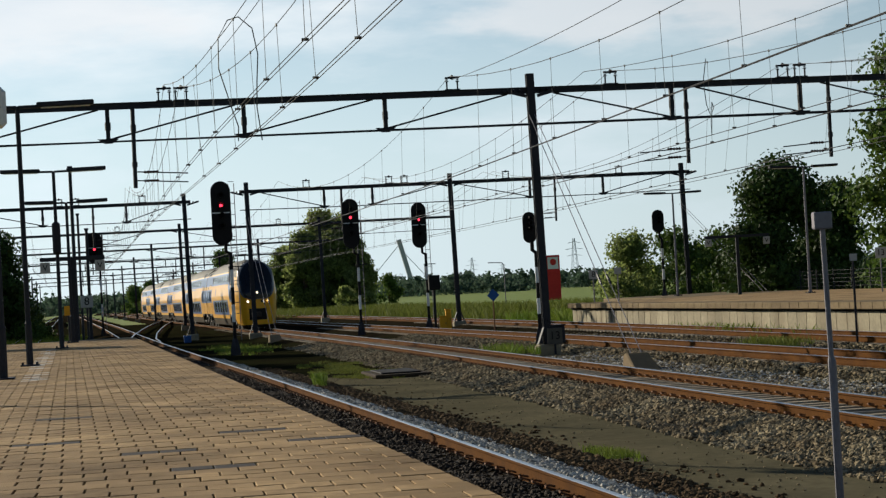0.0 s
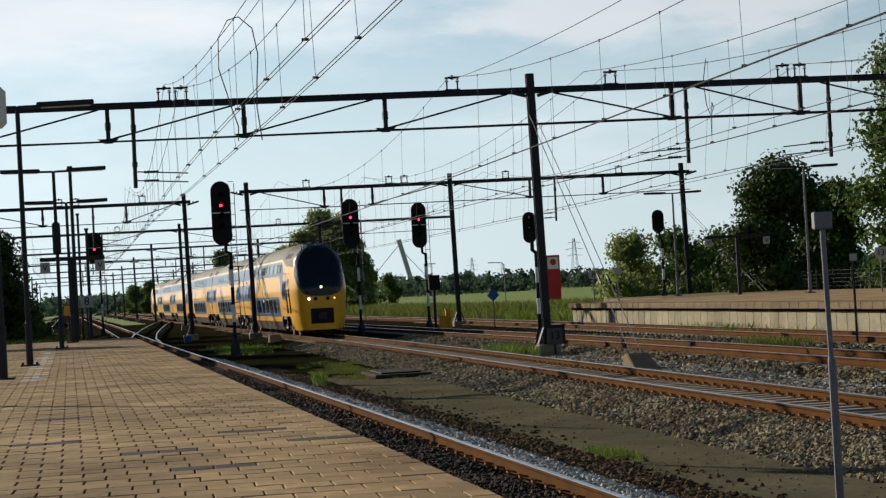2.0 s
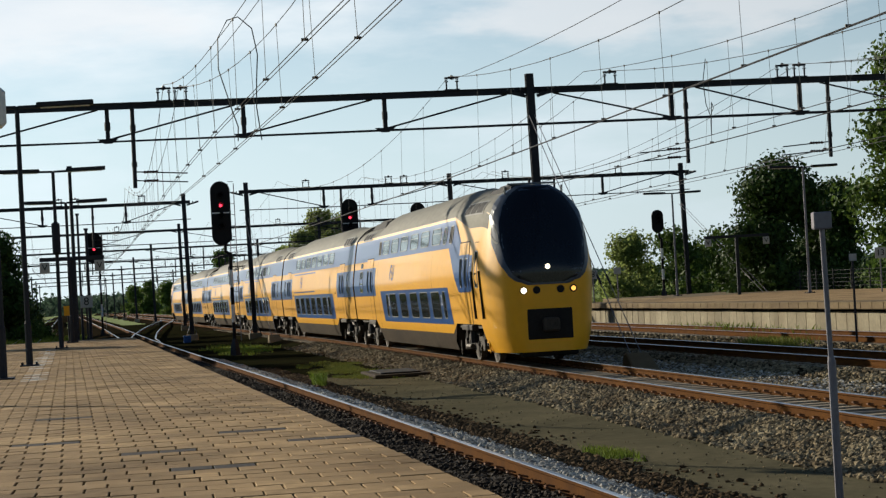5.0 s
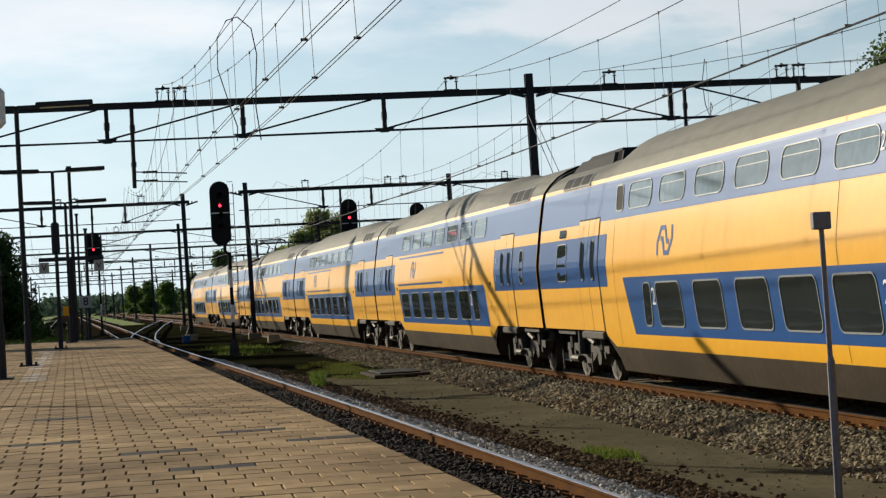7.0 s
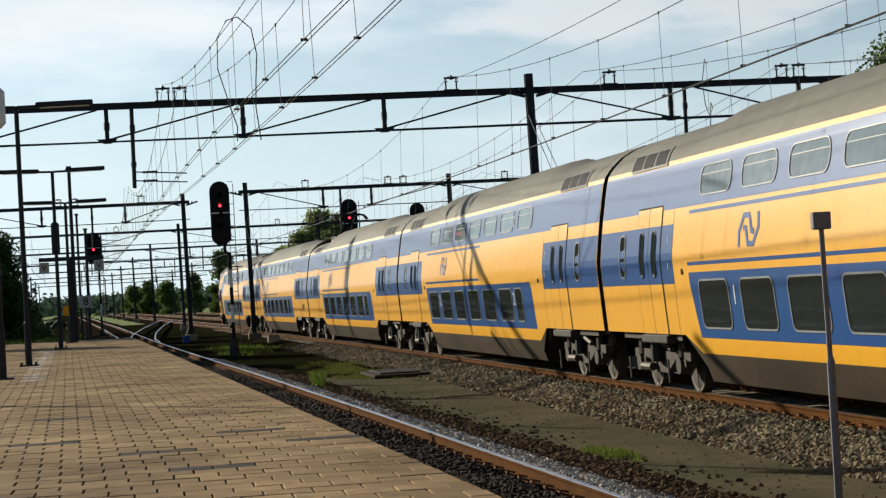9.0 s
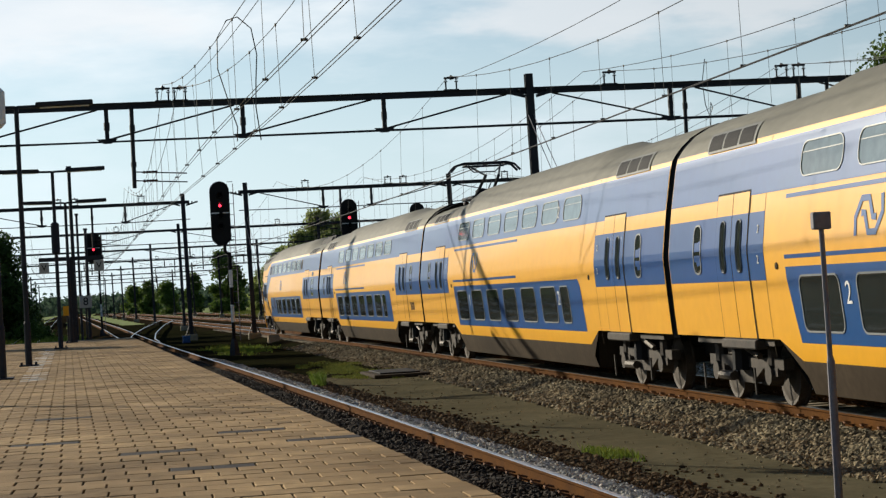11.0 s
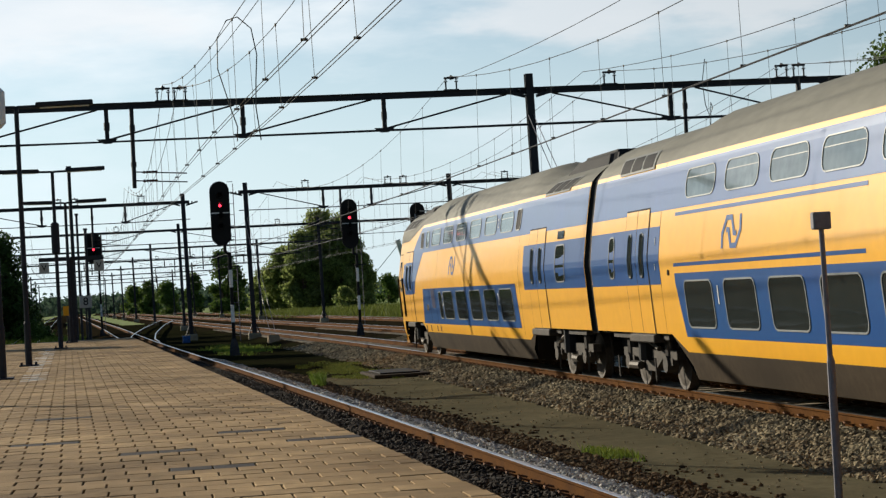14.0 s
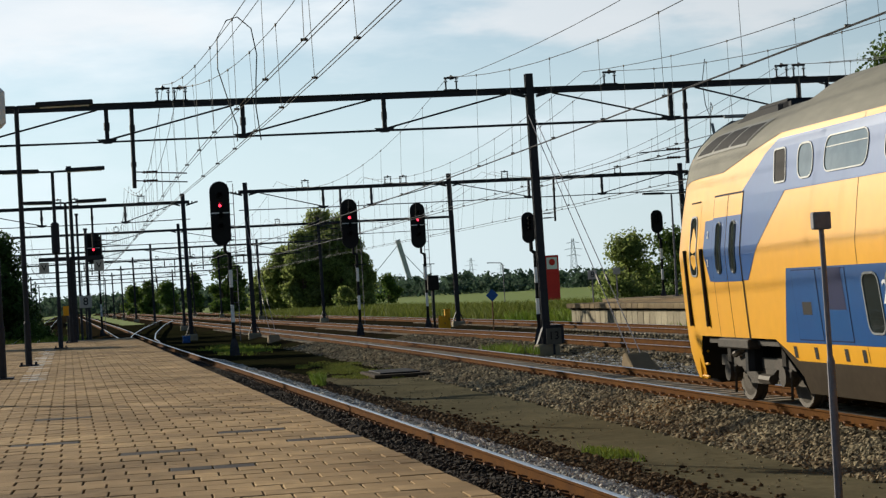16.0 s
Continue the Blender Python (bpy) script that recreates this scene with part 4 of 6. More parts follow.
def middle_car(front, rear, low=(0.13, 0.13), numbered=False):
    L = 26.5
    car = thing("railway_carriage", pose(0, 0, 0), "yellow and blue double-deck railway carriage coupled in a train", "railway carriage", "carriages of the train")
    body(car, L, False, low)
    at, h = shell(L, False, low), L / 2
    for side in (-1, 1):
        f = -side
        for s in (-1, 1):
            end_zone(at, s * h, -s, side, car, False)
        panel("blue_band", at, [(3.05, -h + 6.0, h - 6.0), (3.78, -h + 6.0, h - 6.0)], side, 0.005, M_BLUE, car)
        panel("blue_band", at, [(0.97, -7.15, 7.15), (1.85, -7.0, 7.45), (2.0, -6.85, 7.45)] if side < 0 else [(0.97, -7.15, 7.15), (1.85, -7.45, 7.0), (2.0, -7.45, 6.85)], side, 0.005, M_BLUE, car)
        for z in (2.11, 2.93):
            a, b = sorted((-0.9 * f, 7.45 * f))
            panel("blue_stripe", at, [(z, a, b), (z + 0.055, a, b)], side, 0.005, M_BLUE, car)
        for k in range(-3, 4):
            c = k * 2.06
            if k * f == -3:
                a, b = sorted((-6.02 * f, -5.3 * f))
                window(at, a, b, 1.14, 1.86, side, car, r=0.10, lean=0.10 * f)
            else:
                window(at, c - 0.72, c + 0.72, 1.14, 1.86, side, car, r=0.12, lean=0.06 * f)
            w = window(at, c - 0.76, c + 0.76, 3.20, 3.64, side, car, r=0.16, rim=0.019, glass=M_GLASS_SKY)
            panel("vent_bar", at, [(3.50, c - 0.74, c + 0.74), (3.515, c - 0.74, c + 0.74)], side, 0.012, M_FRAME, w)
        for y, digit in ((-5.06, front), (5.2, rear)):
            numeral(at, digit, y * f, 1.62, 0.42, side, car)
        numeral(at, front, -4.95 * f, 3.38, 0.36, side, car)
        for y, digit in ((-8.55, front), (8.55, rear)):
            for z in (2.55, 2.12):
                numeral(at, digit, y, z, 0.17, side, car)
        logo(at, 4.4 * f, 2.57, side, car)
        seams(at, (-8.3, 8.3), side, car)
        for y in (-7.8, 7.8):
            x, z = at(y, 2.02, 0.0)
            part("lock_plate", tube([(side * x, y, z), (side * (x + 0.015), y, z)], 0.05, 10), M_SKIRT, car)
        if numbered:
            for k in range(4):
                a = -h + 1.55 + 0.19 * k
                panel("fleet_number_bar", at, [(1.36, a, a + 0.12), (1.60, a, a + 0.12)], side, 0.006, M_SKIRT, car)
    for s, d in ((-1, low[0]), (1, low[1])):
        bogie(car, s * (h - 2.85))
        car_end(car, L, s * h, s, d)
    part("undertray", boxed(-1.0, 1.0, -7.0, 7.0, 0.24, 0.5, 0.05), M_UNDER, car)
    return car


def hump(parent, y0, y1, name="roof_fairing", z0=4.3, z1=4.70, hw=0.75):
    bm = boxed(-hw, hw, y0, y1, z0, z1, 0.0)
    top = [v for v in bm.verts if v.co.z > (z0 + z1) / 2]
    for v in top:
        v.co.x *= 0.6
        v.co.y += 0.8 if v.co.y < (y0 + y1) / 2 else -0.8
    bmesh.ops.bevel(bm, geom=list(bm.edges), offset=0.12, segments=3, affect="EDGES")
    part(name, bm, M_UNDER, parent)


def pantograph(parent, y, z=4.36):
    """A single-arm current collector, raised, on the lowered roof."""
    base = part("pantograph", boxed(-0.6, 0.6, y - 0.9, y + 0.9, z, z + 0.09, 0.02), M_STEEL, parent)
    for x in (-0.5, 0.5):
        for dy in (-0.7, 0.7):
            for k in range(3):
                part("insulator", tube([(x, y + dy, z - 0.24 + 0.08 * k), (x, y + dy, z - 0.17 + 0.08 * k)], [0.10, 0.06], 8), M_INSUL, base)
    for x in (-0.45, 0.45):
        part("lower_arm", tube([(x * 0.5, y + 0.75, z + 0.12), (x * 0.4, y - 0.75, z + 0.62)], 0.045, 6), M_STEEL, base)
        part("upper_arm", tube([(x * 0.4, y - 0.75, z + 0.62), (x, y + 0.35, 5.33)], 0.028, 6), M_STEEL, base)
    part("tie_arm", tube([(0, y + 0.4, z + 0.12), (0, y - 0.7, z + 0.5)], 0.02, 6), M_STEEL, base)
    part("motor_box", boxed(-0.2, 0.2, y + 0.4, y + 0.85, z + 0.08, z + 0.32, 0.03), M_STEEL, base)
    part("hoop", tube([(-0.5, y + 0.35, 5.33), (-0.3, y + 0.35, 5.15), (0.3, y + 0.35, 5.15), (0.5, y + 0.35, 5.33)], 0.02, 6), M_STEEL, base)
    for dy in (0.15, 0.55):
        part("collector_strip", tube([(-0.98, y + dy, 5.16), (-0.82, y + dy, 5.33), (-0.6, y + dy, 5.39), (0.6, y + dy, 5.39), (0.82, y + dy, 5.33), (0.98, y + dy, 5.16)], 0.035, 6), M_STEEL, base)
        part("spring_bar", tube([(-0.6, y + dy, 5.31), (0.6, y + dy, 5.31)], 0.018, 5), M_STEEL, base)
    for x in (-0.55, 0.55):
        part("cross_tie", tube([(x, y + 0.15, 5.33), (x, y + 0.55, 5.33)], 0.025, 6), M_STEEL, base)


def nose_y(x, z, length):
    """How far back the nose's skin lies at (x, z), found by halving."""
    at = shell(length, True)
    lo, hi = 0.0, 5.0
    for _ in range(22):
        v = (lo + hi) / 2
        top = float(np.interp(v, *NOSE_T))
        z0 = z if z < 2.28 else 2.28 + (z - 2.28) * 2.35 / max(top - 2.28, 1e-3)
        inside = z0 <= 4.63 and abs(x) <= half_width(z0) * float(np.interp(v, *NOSE_W))
        lo, hi = (lo, v) if inside else (v, hi)
    return -length / 2 + min(hi, 1.4)


def nose_sheet(name, length, rows, off, material, parent, label=""):
    """A sheet on the nose: rows of (z, half width)."""
    zs = np.linspace(rows[0][0], rows[-1][0], 22)
    nc = 24
    v, f = [], []
    for z in zs:
        xs_ = float(np.interp(z, [r[0] for r in rows], [r[1] for r in rows]))
        for k in range(nc + 1):
            x = -xs_ + 2 * xs_ * k / nc
            v.append((x * (1 + off * 0.3), nose_y(x, z, length) - off, z + off * 0.4))
    for i in range(len(zs) - 1):
        f += [(i * (nc + 1) + k, i * (nc + 1) + k + 1, (i + 1) * (nc + 1) + k + 1, (i + 1) * (nc + 1) + k) for k in range(nc)]
    ob = part(name, (v, f), material, parent, label)
    ob.data.polygons.foreach_set("use_smooth", [True] * len(f))
    return ob


def cab_car():
    L, low = 26.6, (0.20, 0.27)
    car = thing("railway_carriage", pose(0, 0, 0), "yellow and blue double-deck driving carriage with sloping dark windscreen", "railway carriage", "carriages of the train")
    body(car, L, True, low)
    at, h = shell(L, True, low), L / 2
    Y = lambda v: v - 0.9 - h
    nose_sheet("windscreen_surround", L, [(1.92, 0.50), (2.0, 0.76), (2.12, 0.93), (2.5, 1.12), (3.0, 1.20), (3.5, 1.14), (3.9, 0.97), (4.2, 0.76), (4.4, 0.42)], 0.018, M_SURROUND, car, "slate grey painted windscreen surround")
    nose_sheet("windscreen", L, [(1.97, 0.40), (2.04, 0.66), (2.2, 0.86), (2.5, 0.99), (3.0, 1.05), (3.5, 1.0), (3.9, 0.84), (4.2, 0.62), (4.36, 0.36)], 0.022, M_SCREEN, car, "large dark curved windscreen")
    for side in (-1, 1):
        end_zone(at, h, -1, side, car, True)
        panel("surround_flank", at, [(2.32, 0.0 - h, 0.10 - h), (2.6, 0.0 - h, 0.28 - h), (3.0, 0.0 - h, 0.52 - h), (3.4, 0.0 - h, 0.78 - h), (3.8, 0.0 - h, 1.02 - h), (4.2, 0.0 - h, 1.28 - h), (4.62, 0.0 - h, 1.5 - h)], side, 0.014, M_SURROUND, car, "slate grey painted flank of the windscreen", nc=44)
        swirl = [(0.62 + 0.26 * math.cos(radians(a)) * (1 - a / 900), 3.55 + 0.24 * math.sin(radians(a)) * (1 - a / 900)) for a in range(60, 420, 20)]
        v, f = [], []
        for k, (dv, z) in enumerate(swirl):
            wd = 0.012 + 0.03 * math.sin(math.pi * k / (len(swirl) - 1))
            for q in (-1, 1):
                x, zz = at(dv + 0.1 - h, z + q * wd, 0.021)
                v.append((side * x, dv + 0.1 - h, zz))
        f = [(2 * k, 2 * k + 2, 2 * k + 3, 2 * k + 1) for k in range(len(swirl) - 1)]
        part("painted_swirl", (v, f), M_VENT, car, "pale painted swirl beside the windscreen")
        panel("blue_band", at, [(1.84, Y(3.62), Y(5.45)), (2.3, Y(3.38), Y(5.95)), (2.77, Y(3.42), Y(6.6)), (2.80, Y(4.75), Y(6.65)), (3.04, Y(4.95), Y(7.0)), (3.05, Y(4.96), Y(11.0)), (3.6, Y(6.0), Y(11.0)), (3.78, Y(6.5), Y(11.0))], side, 0.005, M_BLUE, car)
        panel("blue_band", at, [(3.05, Y(11.0), h - 6.0), (3.78, Y(11.0), h - 6.0)], side, 0.005, M_BLUE, car)
        panel("blue_band", at, [(0.97, Y(6.75), Y(19.95 if side < 0 else 20.75)), (1.98, Y(7.1), Y(20.4 if side < 0 else 20.55))], side, 0.005, M_BLUE, car)
        door(at, Y(3.85), Y(5.2), side, car)
        panel("cab_door", at, [(1.05, Y(2.5), Y(3.15)), (3.05, Y(2.5), Y(3.15))], side, 0.004, M_YELLOW, car)
        window(at, Y(2.68), Y(3.0), 1.95, 2.85, side, car, r=0.09, rim=0.03)
        # dark bars stand in for the slanted dark recesses by the cab door
        for v in (2.36, 3.3):
            p0, p1 = at(Y(v), 1.15, 0.03), at(Y(v), 2.35, 0.03)
            part("handrail", tube([(side * p0[0], Y(v), p0[1]), (side * p1[0], Y(v + 0.02), p1[1])], 0.03, 6), M_SKIRT, car)
        panel("door_head", at, [(3.08, Y(2.6), Y(3.12)), (3.1, Y(2.6), Y(3.12))], side, 0.01, M_SKIRT, car)
        window(at, Y(6.55), Y(7.0), 3.18, 3.62, side, car, r=0.05, lean=-0.25, glass=M_UNDER)
        window(at, Y(7.5), Y(8.05), 3.18, 3.62, side, car, r=0.15, lean=-0.2, glass=M_GLASS_SKY)
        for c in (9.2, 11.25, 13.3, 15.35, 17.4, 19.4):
            window(at, Y(c) - 0.74, Y(c) + 0.74, 3.20, 3.64, side, car, r=0.16, rim=0.019, glass=M_GLASS_SKY)
        window(at, Y(20.5), Y(20.95), 3.20, 3.64, side, car, r=0.08, lean=0.2, glass=M_UNDER)
        if side < 0:
            for c in (9.15, 11.2, 13.15, 15.3, 17.5):
                window(at, Y(c) - 0.72, Y(c) + 0.72, 1.14, 1.86, side, car, r=0.12, lean=0.12)
            window(at, Y(7.5), Y(7.95), 1.14, 1.86, side, car, r=0.12, lean=0.12)
            window(at, Y(18.7), Y(19.15), 1.14, 1.86, side, car, r=0.12, lean=-0.12)
            nums, lo = (8.2, 18.45), 1.62
        else:
            for c in (11.4, 13.45, 15.5, 17.5, 19.45):
                window(at, Y(c) - 0.74, Y(c) + 0.74, 1.14, 1.86, side, car, r=0.12, lean=-0.12)
            window(at, Y(9.9), Y(10.4), 1.14, 1.86, side, car, r=0.12, lean=-0.12)
            for v in (7.3, 8.35):
                panel("hatch_seam", at, [(1.005, Y(v + 0.035), Y(v + 0.965)), (1.955, Y(v - 0.015), Y(v + 0.915))], side, 0.008, M_INTAKE, car)
                panel("equipment_hatch", at, [(1.02, Y(v + 0.05), Y(v + 0.95)), (1.94, Y(v), Y(v + 0.90))], side, 0.012, M_BLUE, car)
            panel("intake", at, [(1.42, Y(8.6), Y(9.2)), (1.96, Y(8.5), Y(9.12))], side, 0.015, M_INTAKE, car)
            panel("latch", at, [(1.35, Y(7.6), Y(7.95)), (1.52, Y(7.6), Y(7.95))], side, 0.014, M_UNDER, car)
            for v in (7.0, 7.8, 8.9, 9.5):
                panel("handle_recess", at, [(0.76, Y(v), Y(v + 0.12)), (0.92, Y(v), Y(v + 0.12))], side, 0.006, M_UNDER, car)
            nums, lo = (10.53, 18.48), 1.62
        for v in nums:
            numeral(at, "2", Y(v), lo, 0.42, side, car)
        numeral(at, "2", Y(8.35 if side < 0 else 18.38), 3.42, 0.34, side, car)
        for v, z in ((3.6, 2.55), (3.6, 2.12)):
            numeral(at, "2", Y(v), z, 0.16, side, car)
        logo(at, Y(17.6 if side < 0 else 12.2), 2.56, side, car)
        seams(at, (Y(9.7), Y(21.0)), side, car)
        panel("roof_flank", at, [(3.47, Y(2.0), Y(4.1)), (3.55, Y(2.0), Y(4.6)), (3.70, Y(2.0), Y(5.5)), (3.865, Y(2.0), Y(6.6))], side, 0.007, M_ROOF, car, "grey painted roof flank beside the cab")
        roof_vent(at, Y(2.55), Y(5.6), side, car, 0.05)
        for c in (9.2, 11.25, 13.3, 15.35, 17.4, 19.4):
            panel("vent_bar", at, [(3.50, Y(c) - 0.72, Y(c) + 0.72), (3.515, Y(c) - 0.72, Y(c) + 0.72)], side, 0.012, M_FRAME, car)
        for dz in (0.35, 0.55, 0.75):
            part("step_rung", tube([(side * 1.22, Y(2.35), dz), (side * 1.22, Y(2.7), dz)], 0.02, 5), M_YELLOW, car)
        part("step_rail", tube([(side * 1.22, Y(2.35), 0.3), (side * 1.27, Y(2.35), 1.0)], 0.02, 5), M_YELLOW, car)
    hump(car, h - 4.6, h - 0.2, "roof_fairing", 4.05, 4.54, 0.8)
    hump(car, Y(2.3), Y(5.4), "cooling_fairing", 4.1, 4.52, 0.72)
    ny = nose_y(0.5, 1.0, L)
    f = part("coupler_recess", boxed(-0.60, 0.60, ny - 0.02, ny + 0.4, 0.56, 1.38, 0.06), M_UNDER, car)
    part("coupler_head", boxed(-0.2, 0.2, ny - 0.25, ny + 0.1, 0.78, 1.12, 0.05), M_BOGIE, f)
    for x in (-0.62, -0.30, 0.30, 0.62):
        part("lamp_unit", tube([(x, nose_y(x, 1.8, L) - 0.015, 1.8), (x, nose_y(x, 1.8, L) + 0.2, 1.8)], 0.095, 12), M_UNDER, car)
    part("apron", boxed(-0.7, 0.7, Y(1.0), Y(1.5), 0.18, 0.37, 0.05), M_UNDER, car)
    for s in (-1, 1):
        part("marker_bracket", tube([(s * 0.72, nose_y(0.72, 4.2, L) + 0.02, 4.2), (s * 0.72, nose_y(0.72, 4.2, L) - 0.06, 4.38)], 0.025, 5), M_FRAME, car)
    part("roof_bar", tube([(-0.6, nose_y(0.5, 4.42, L) - 0.05, 4.46), (0.6, nose_y(0.5, 4.42, L) - 0.05, 4.46)], 0.025, 5), M_FRAME, car)
    bogie(car, Y(4.75))
    bogie(car, h - 2.85)
    car_end(car, L, h, 1, low[1])
    part("undertray", boxed(-1.0, 1.0, Y(7.4), h - 6.2, 0.24, 0.5, 0.05), M_UNDER, car)
    return car


def lamp_disc(parent, x, y, z, r, material, name="headlight"):
    v = tube([(x, y, z), (x, y - 0.03, z)], [r, r * 0.8], 12)
    return part(name, v, material, parent)


lead_car = cab_car()
tail_car = copy_thing(lead_car, pose(0, 0, 0))
tagged(tail_car, "yellow and blue double-deck driving carriage closing the train")
lamp_disc(lead_car, -0.62, nose_y(0.62, 1.8, 26.6) - 0.02, 1.80, 0.075, M_LAMP)
lamp_disc(lead_car, 0.62, nose_y(0.62, 1.8, 26.6) - 0.02, 1.80, 0.06, M_AMBER)
lamp_disc(lead_car, 0.0, nose_y(0.0, 2.35, 26.6) - 0.03, 2.36, 0.065, M_LAMP)
second = middle_car("2", "1")
third = middle_car("2", "2")
fourth = middle_car("2", "1", (0.13, 0.30))
pantograph(fourth, 9.2)
fifth = middle_car("1", "1", numbered=True)
TRAIN = [(lead_car, 13.9, False), (second, 40.45, False), (third, 66.95, False), (fourth, 93.45, False), (fifth, 119.95, False), (tail_car, 146.7, True)]


# ---- platform lamps, signals and signs ----
def platform_lamp(x, y, z0, top, half, group, loudspeaker=False):
    o = thing("platform_lamp", pose(x, y, 0), "slender dark platform lamp post with a flat two-armed head", "street lamp", group)
    lean = 0.0
    v = tube([(0, 0, z0), (0, 0, z0 + 0.9), (0, 0, z0 + 0.95), (lean, 0, top)], [0.075, 0.075, 0.06, 0.05], 10)
    part("pole", v, M_GALV if group.startswith("far") else M_STEEL, o)
    part("base_plate", boxed(-0.2, 0.2, -0.2, 0.2, z0, z0 + 0.03, 0.01), M_STEEL, o)
    for s in (-1, 1):
        for q in (-1, 1):
            part("bolt", tube([(0.15 * s, 0.15 * q, z0 + 0.02), (0.15 * s, 0.15 * q, z0 + 0.08)], 0.022, 6), M_STEEL, o)
        v = beam((s * 0.02, 0, top - 0.01), (s * half * 0.35, 0, top + 0.0), 0.12, 0.06)
        part("arm", v, M_STEEL, o)
        bm = boxed(min(s * half * 0.3, s * half), max(s * half * 0.3, s * half), -0.14, 0.14, top - 0.04, top + 0.07, 0.02)
        h = part("lamp_head", bm, M_STEEL, o)
        h.matrix_basis = pose(0, 0, 0, 0, -s * 1.0, 0)
        part("diffuser", boxed(min(s * half * 0.35, s * half * 0.95), max(s * half * 0.35, s * half * 0.95), -0.10, 0.10, top - 0.052, top - 0.042), M_WHITE, h)
    if loudspeaker:
        part("loudspeaker", boxed(-0.12, 0.12, -0.2, 0.02, 3.6, 4.55, 0.05), M_STEEL, o, "dark column loudspeaker")
    return o


cp = thing("clock_post", pose(-1.96, 35.2, 0), "dark round steel post carrying a station clock", "post")
part("pole", tube([(0, 0, PZ), (0, 0, PZ + 0.9), (0, 0, PZ + 0.95), (0, 0, 6.0)], [0.085, 0.085, 0.07, 0.06], 10), M_STEEL, cp)
part("base_plate", boxed(-0.2, 0.2, -0.2, 0.2, PZ, PZ + 0.03, 0.01), M_STEEL, cp)
platform_lamp(-1.82, 42.9, PZ, 6.3, 1.72, "near platform lamps")
platform_lamp(-1.59, 60.0, PZ, 6.07, 1.65, "near platform lamps", True)
platform_lamp(-1.45, 69.0, PZ, 5.6, 1.5, "near platform lamps")
platform_lamp(-2.4, 26.5, PZ, 6.3, 1.7, "near platform lamps")
platform_lamp(30.86, 106.5, 0.83, 6.55, 1.75, "far platform lamps")
platform_lamp(31.45, 86.9, 0.83, 6.62, 1.75, "far platform lamps")

ck = thing("station_clock", pose(-2.06, 35.1, 5.5), "white square station clock with dark hands hung on a lamp post", "clock")
part("case", boxed(-0.39, 0.39, -0.14, 0.04, -0.36, 0.37, 0.09), M_WHITE, ck)
bm = boxed(-0.33, 0.33, -0.15, -0.142, -0.31, 0.31, 0.0)
part("dial", bm, M_WHITE, ck)
for k in range(12):
    a = radians(30 * k)
    part("hour_mark", beam((0.24 * math.sin(a), -0.153, 0.24 * math.cos(a)), (0.29 * math.sin(a), -0.153, 0.29 * math.cos(a)), 0.008, 0.035), M_SIGNAL, ck)
part("minute_pointer", beam((0, -0.156, 0), (0.19, -0.156, 0.16), 0.008, 0.03), M_SIGNAL, ck)
part("hour_pointer", beam((0, -0.158, 0), (0.13, -0.158, -0.08), 0.008, 0.04), M_SIGNAL, ck)
part("bracket", boxed(-0.05, 0.2, -0.05, 0.05, -0.05, 0.05), M_STEEL, ck)


def stadium(w, h, y0, y1):
    bm = bmesh.new()
    pts = [(w / 2 * math.cos(radians(a)), h / 2 - w / 2 + w / 2 * math.sin(radians(a))) for a in range(0, 181, 15)] + [(w / 2 * math.cos(radians(a)), -h / 2 + w / 2 + w / 2 * math.sin(radians(a))) for a in range(180, 361, 15)]
    a, b = [bm.verts.new((x, y0, z)) for x, z in pts], [bm.verts.new((x, y1, z)) for x, z in pts]
    bm.faces.new(a)
    bm.faces.new(b[::-1])
    for k in range(len(pts)):
        bm.faces.new((a[k], b[k], b[(k + 1) % len(pts)], a[(k + 1) % len(pts)]))
    return bm


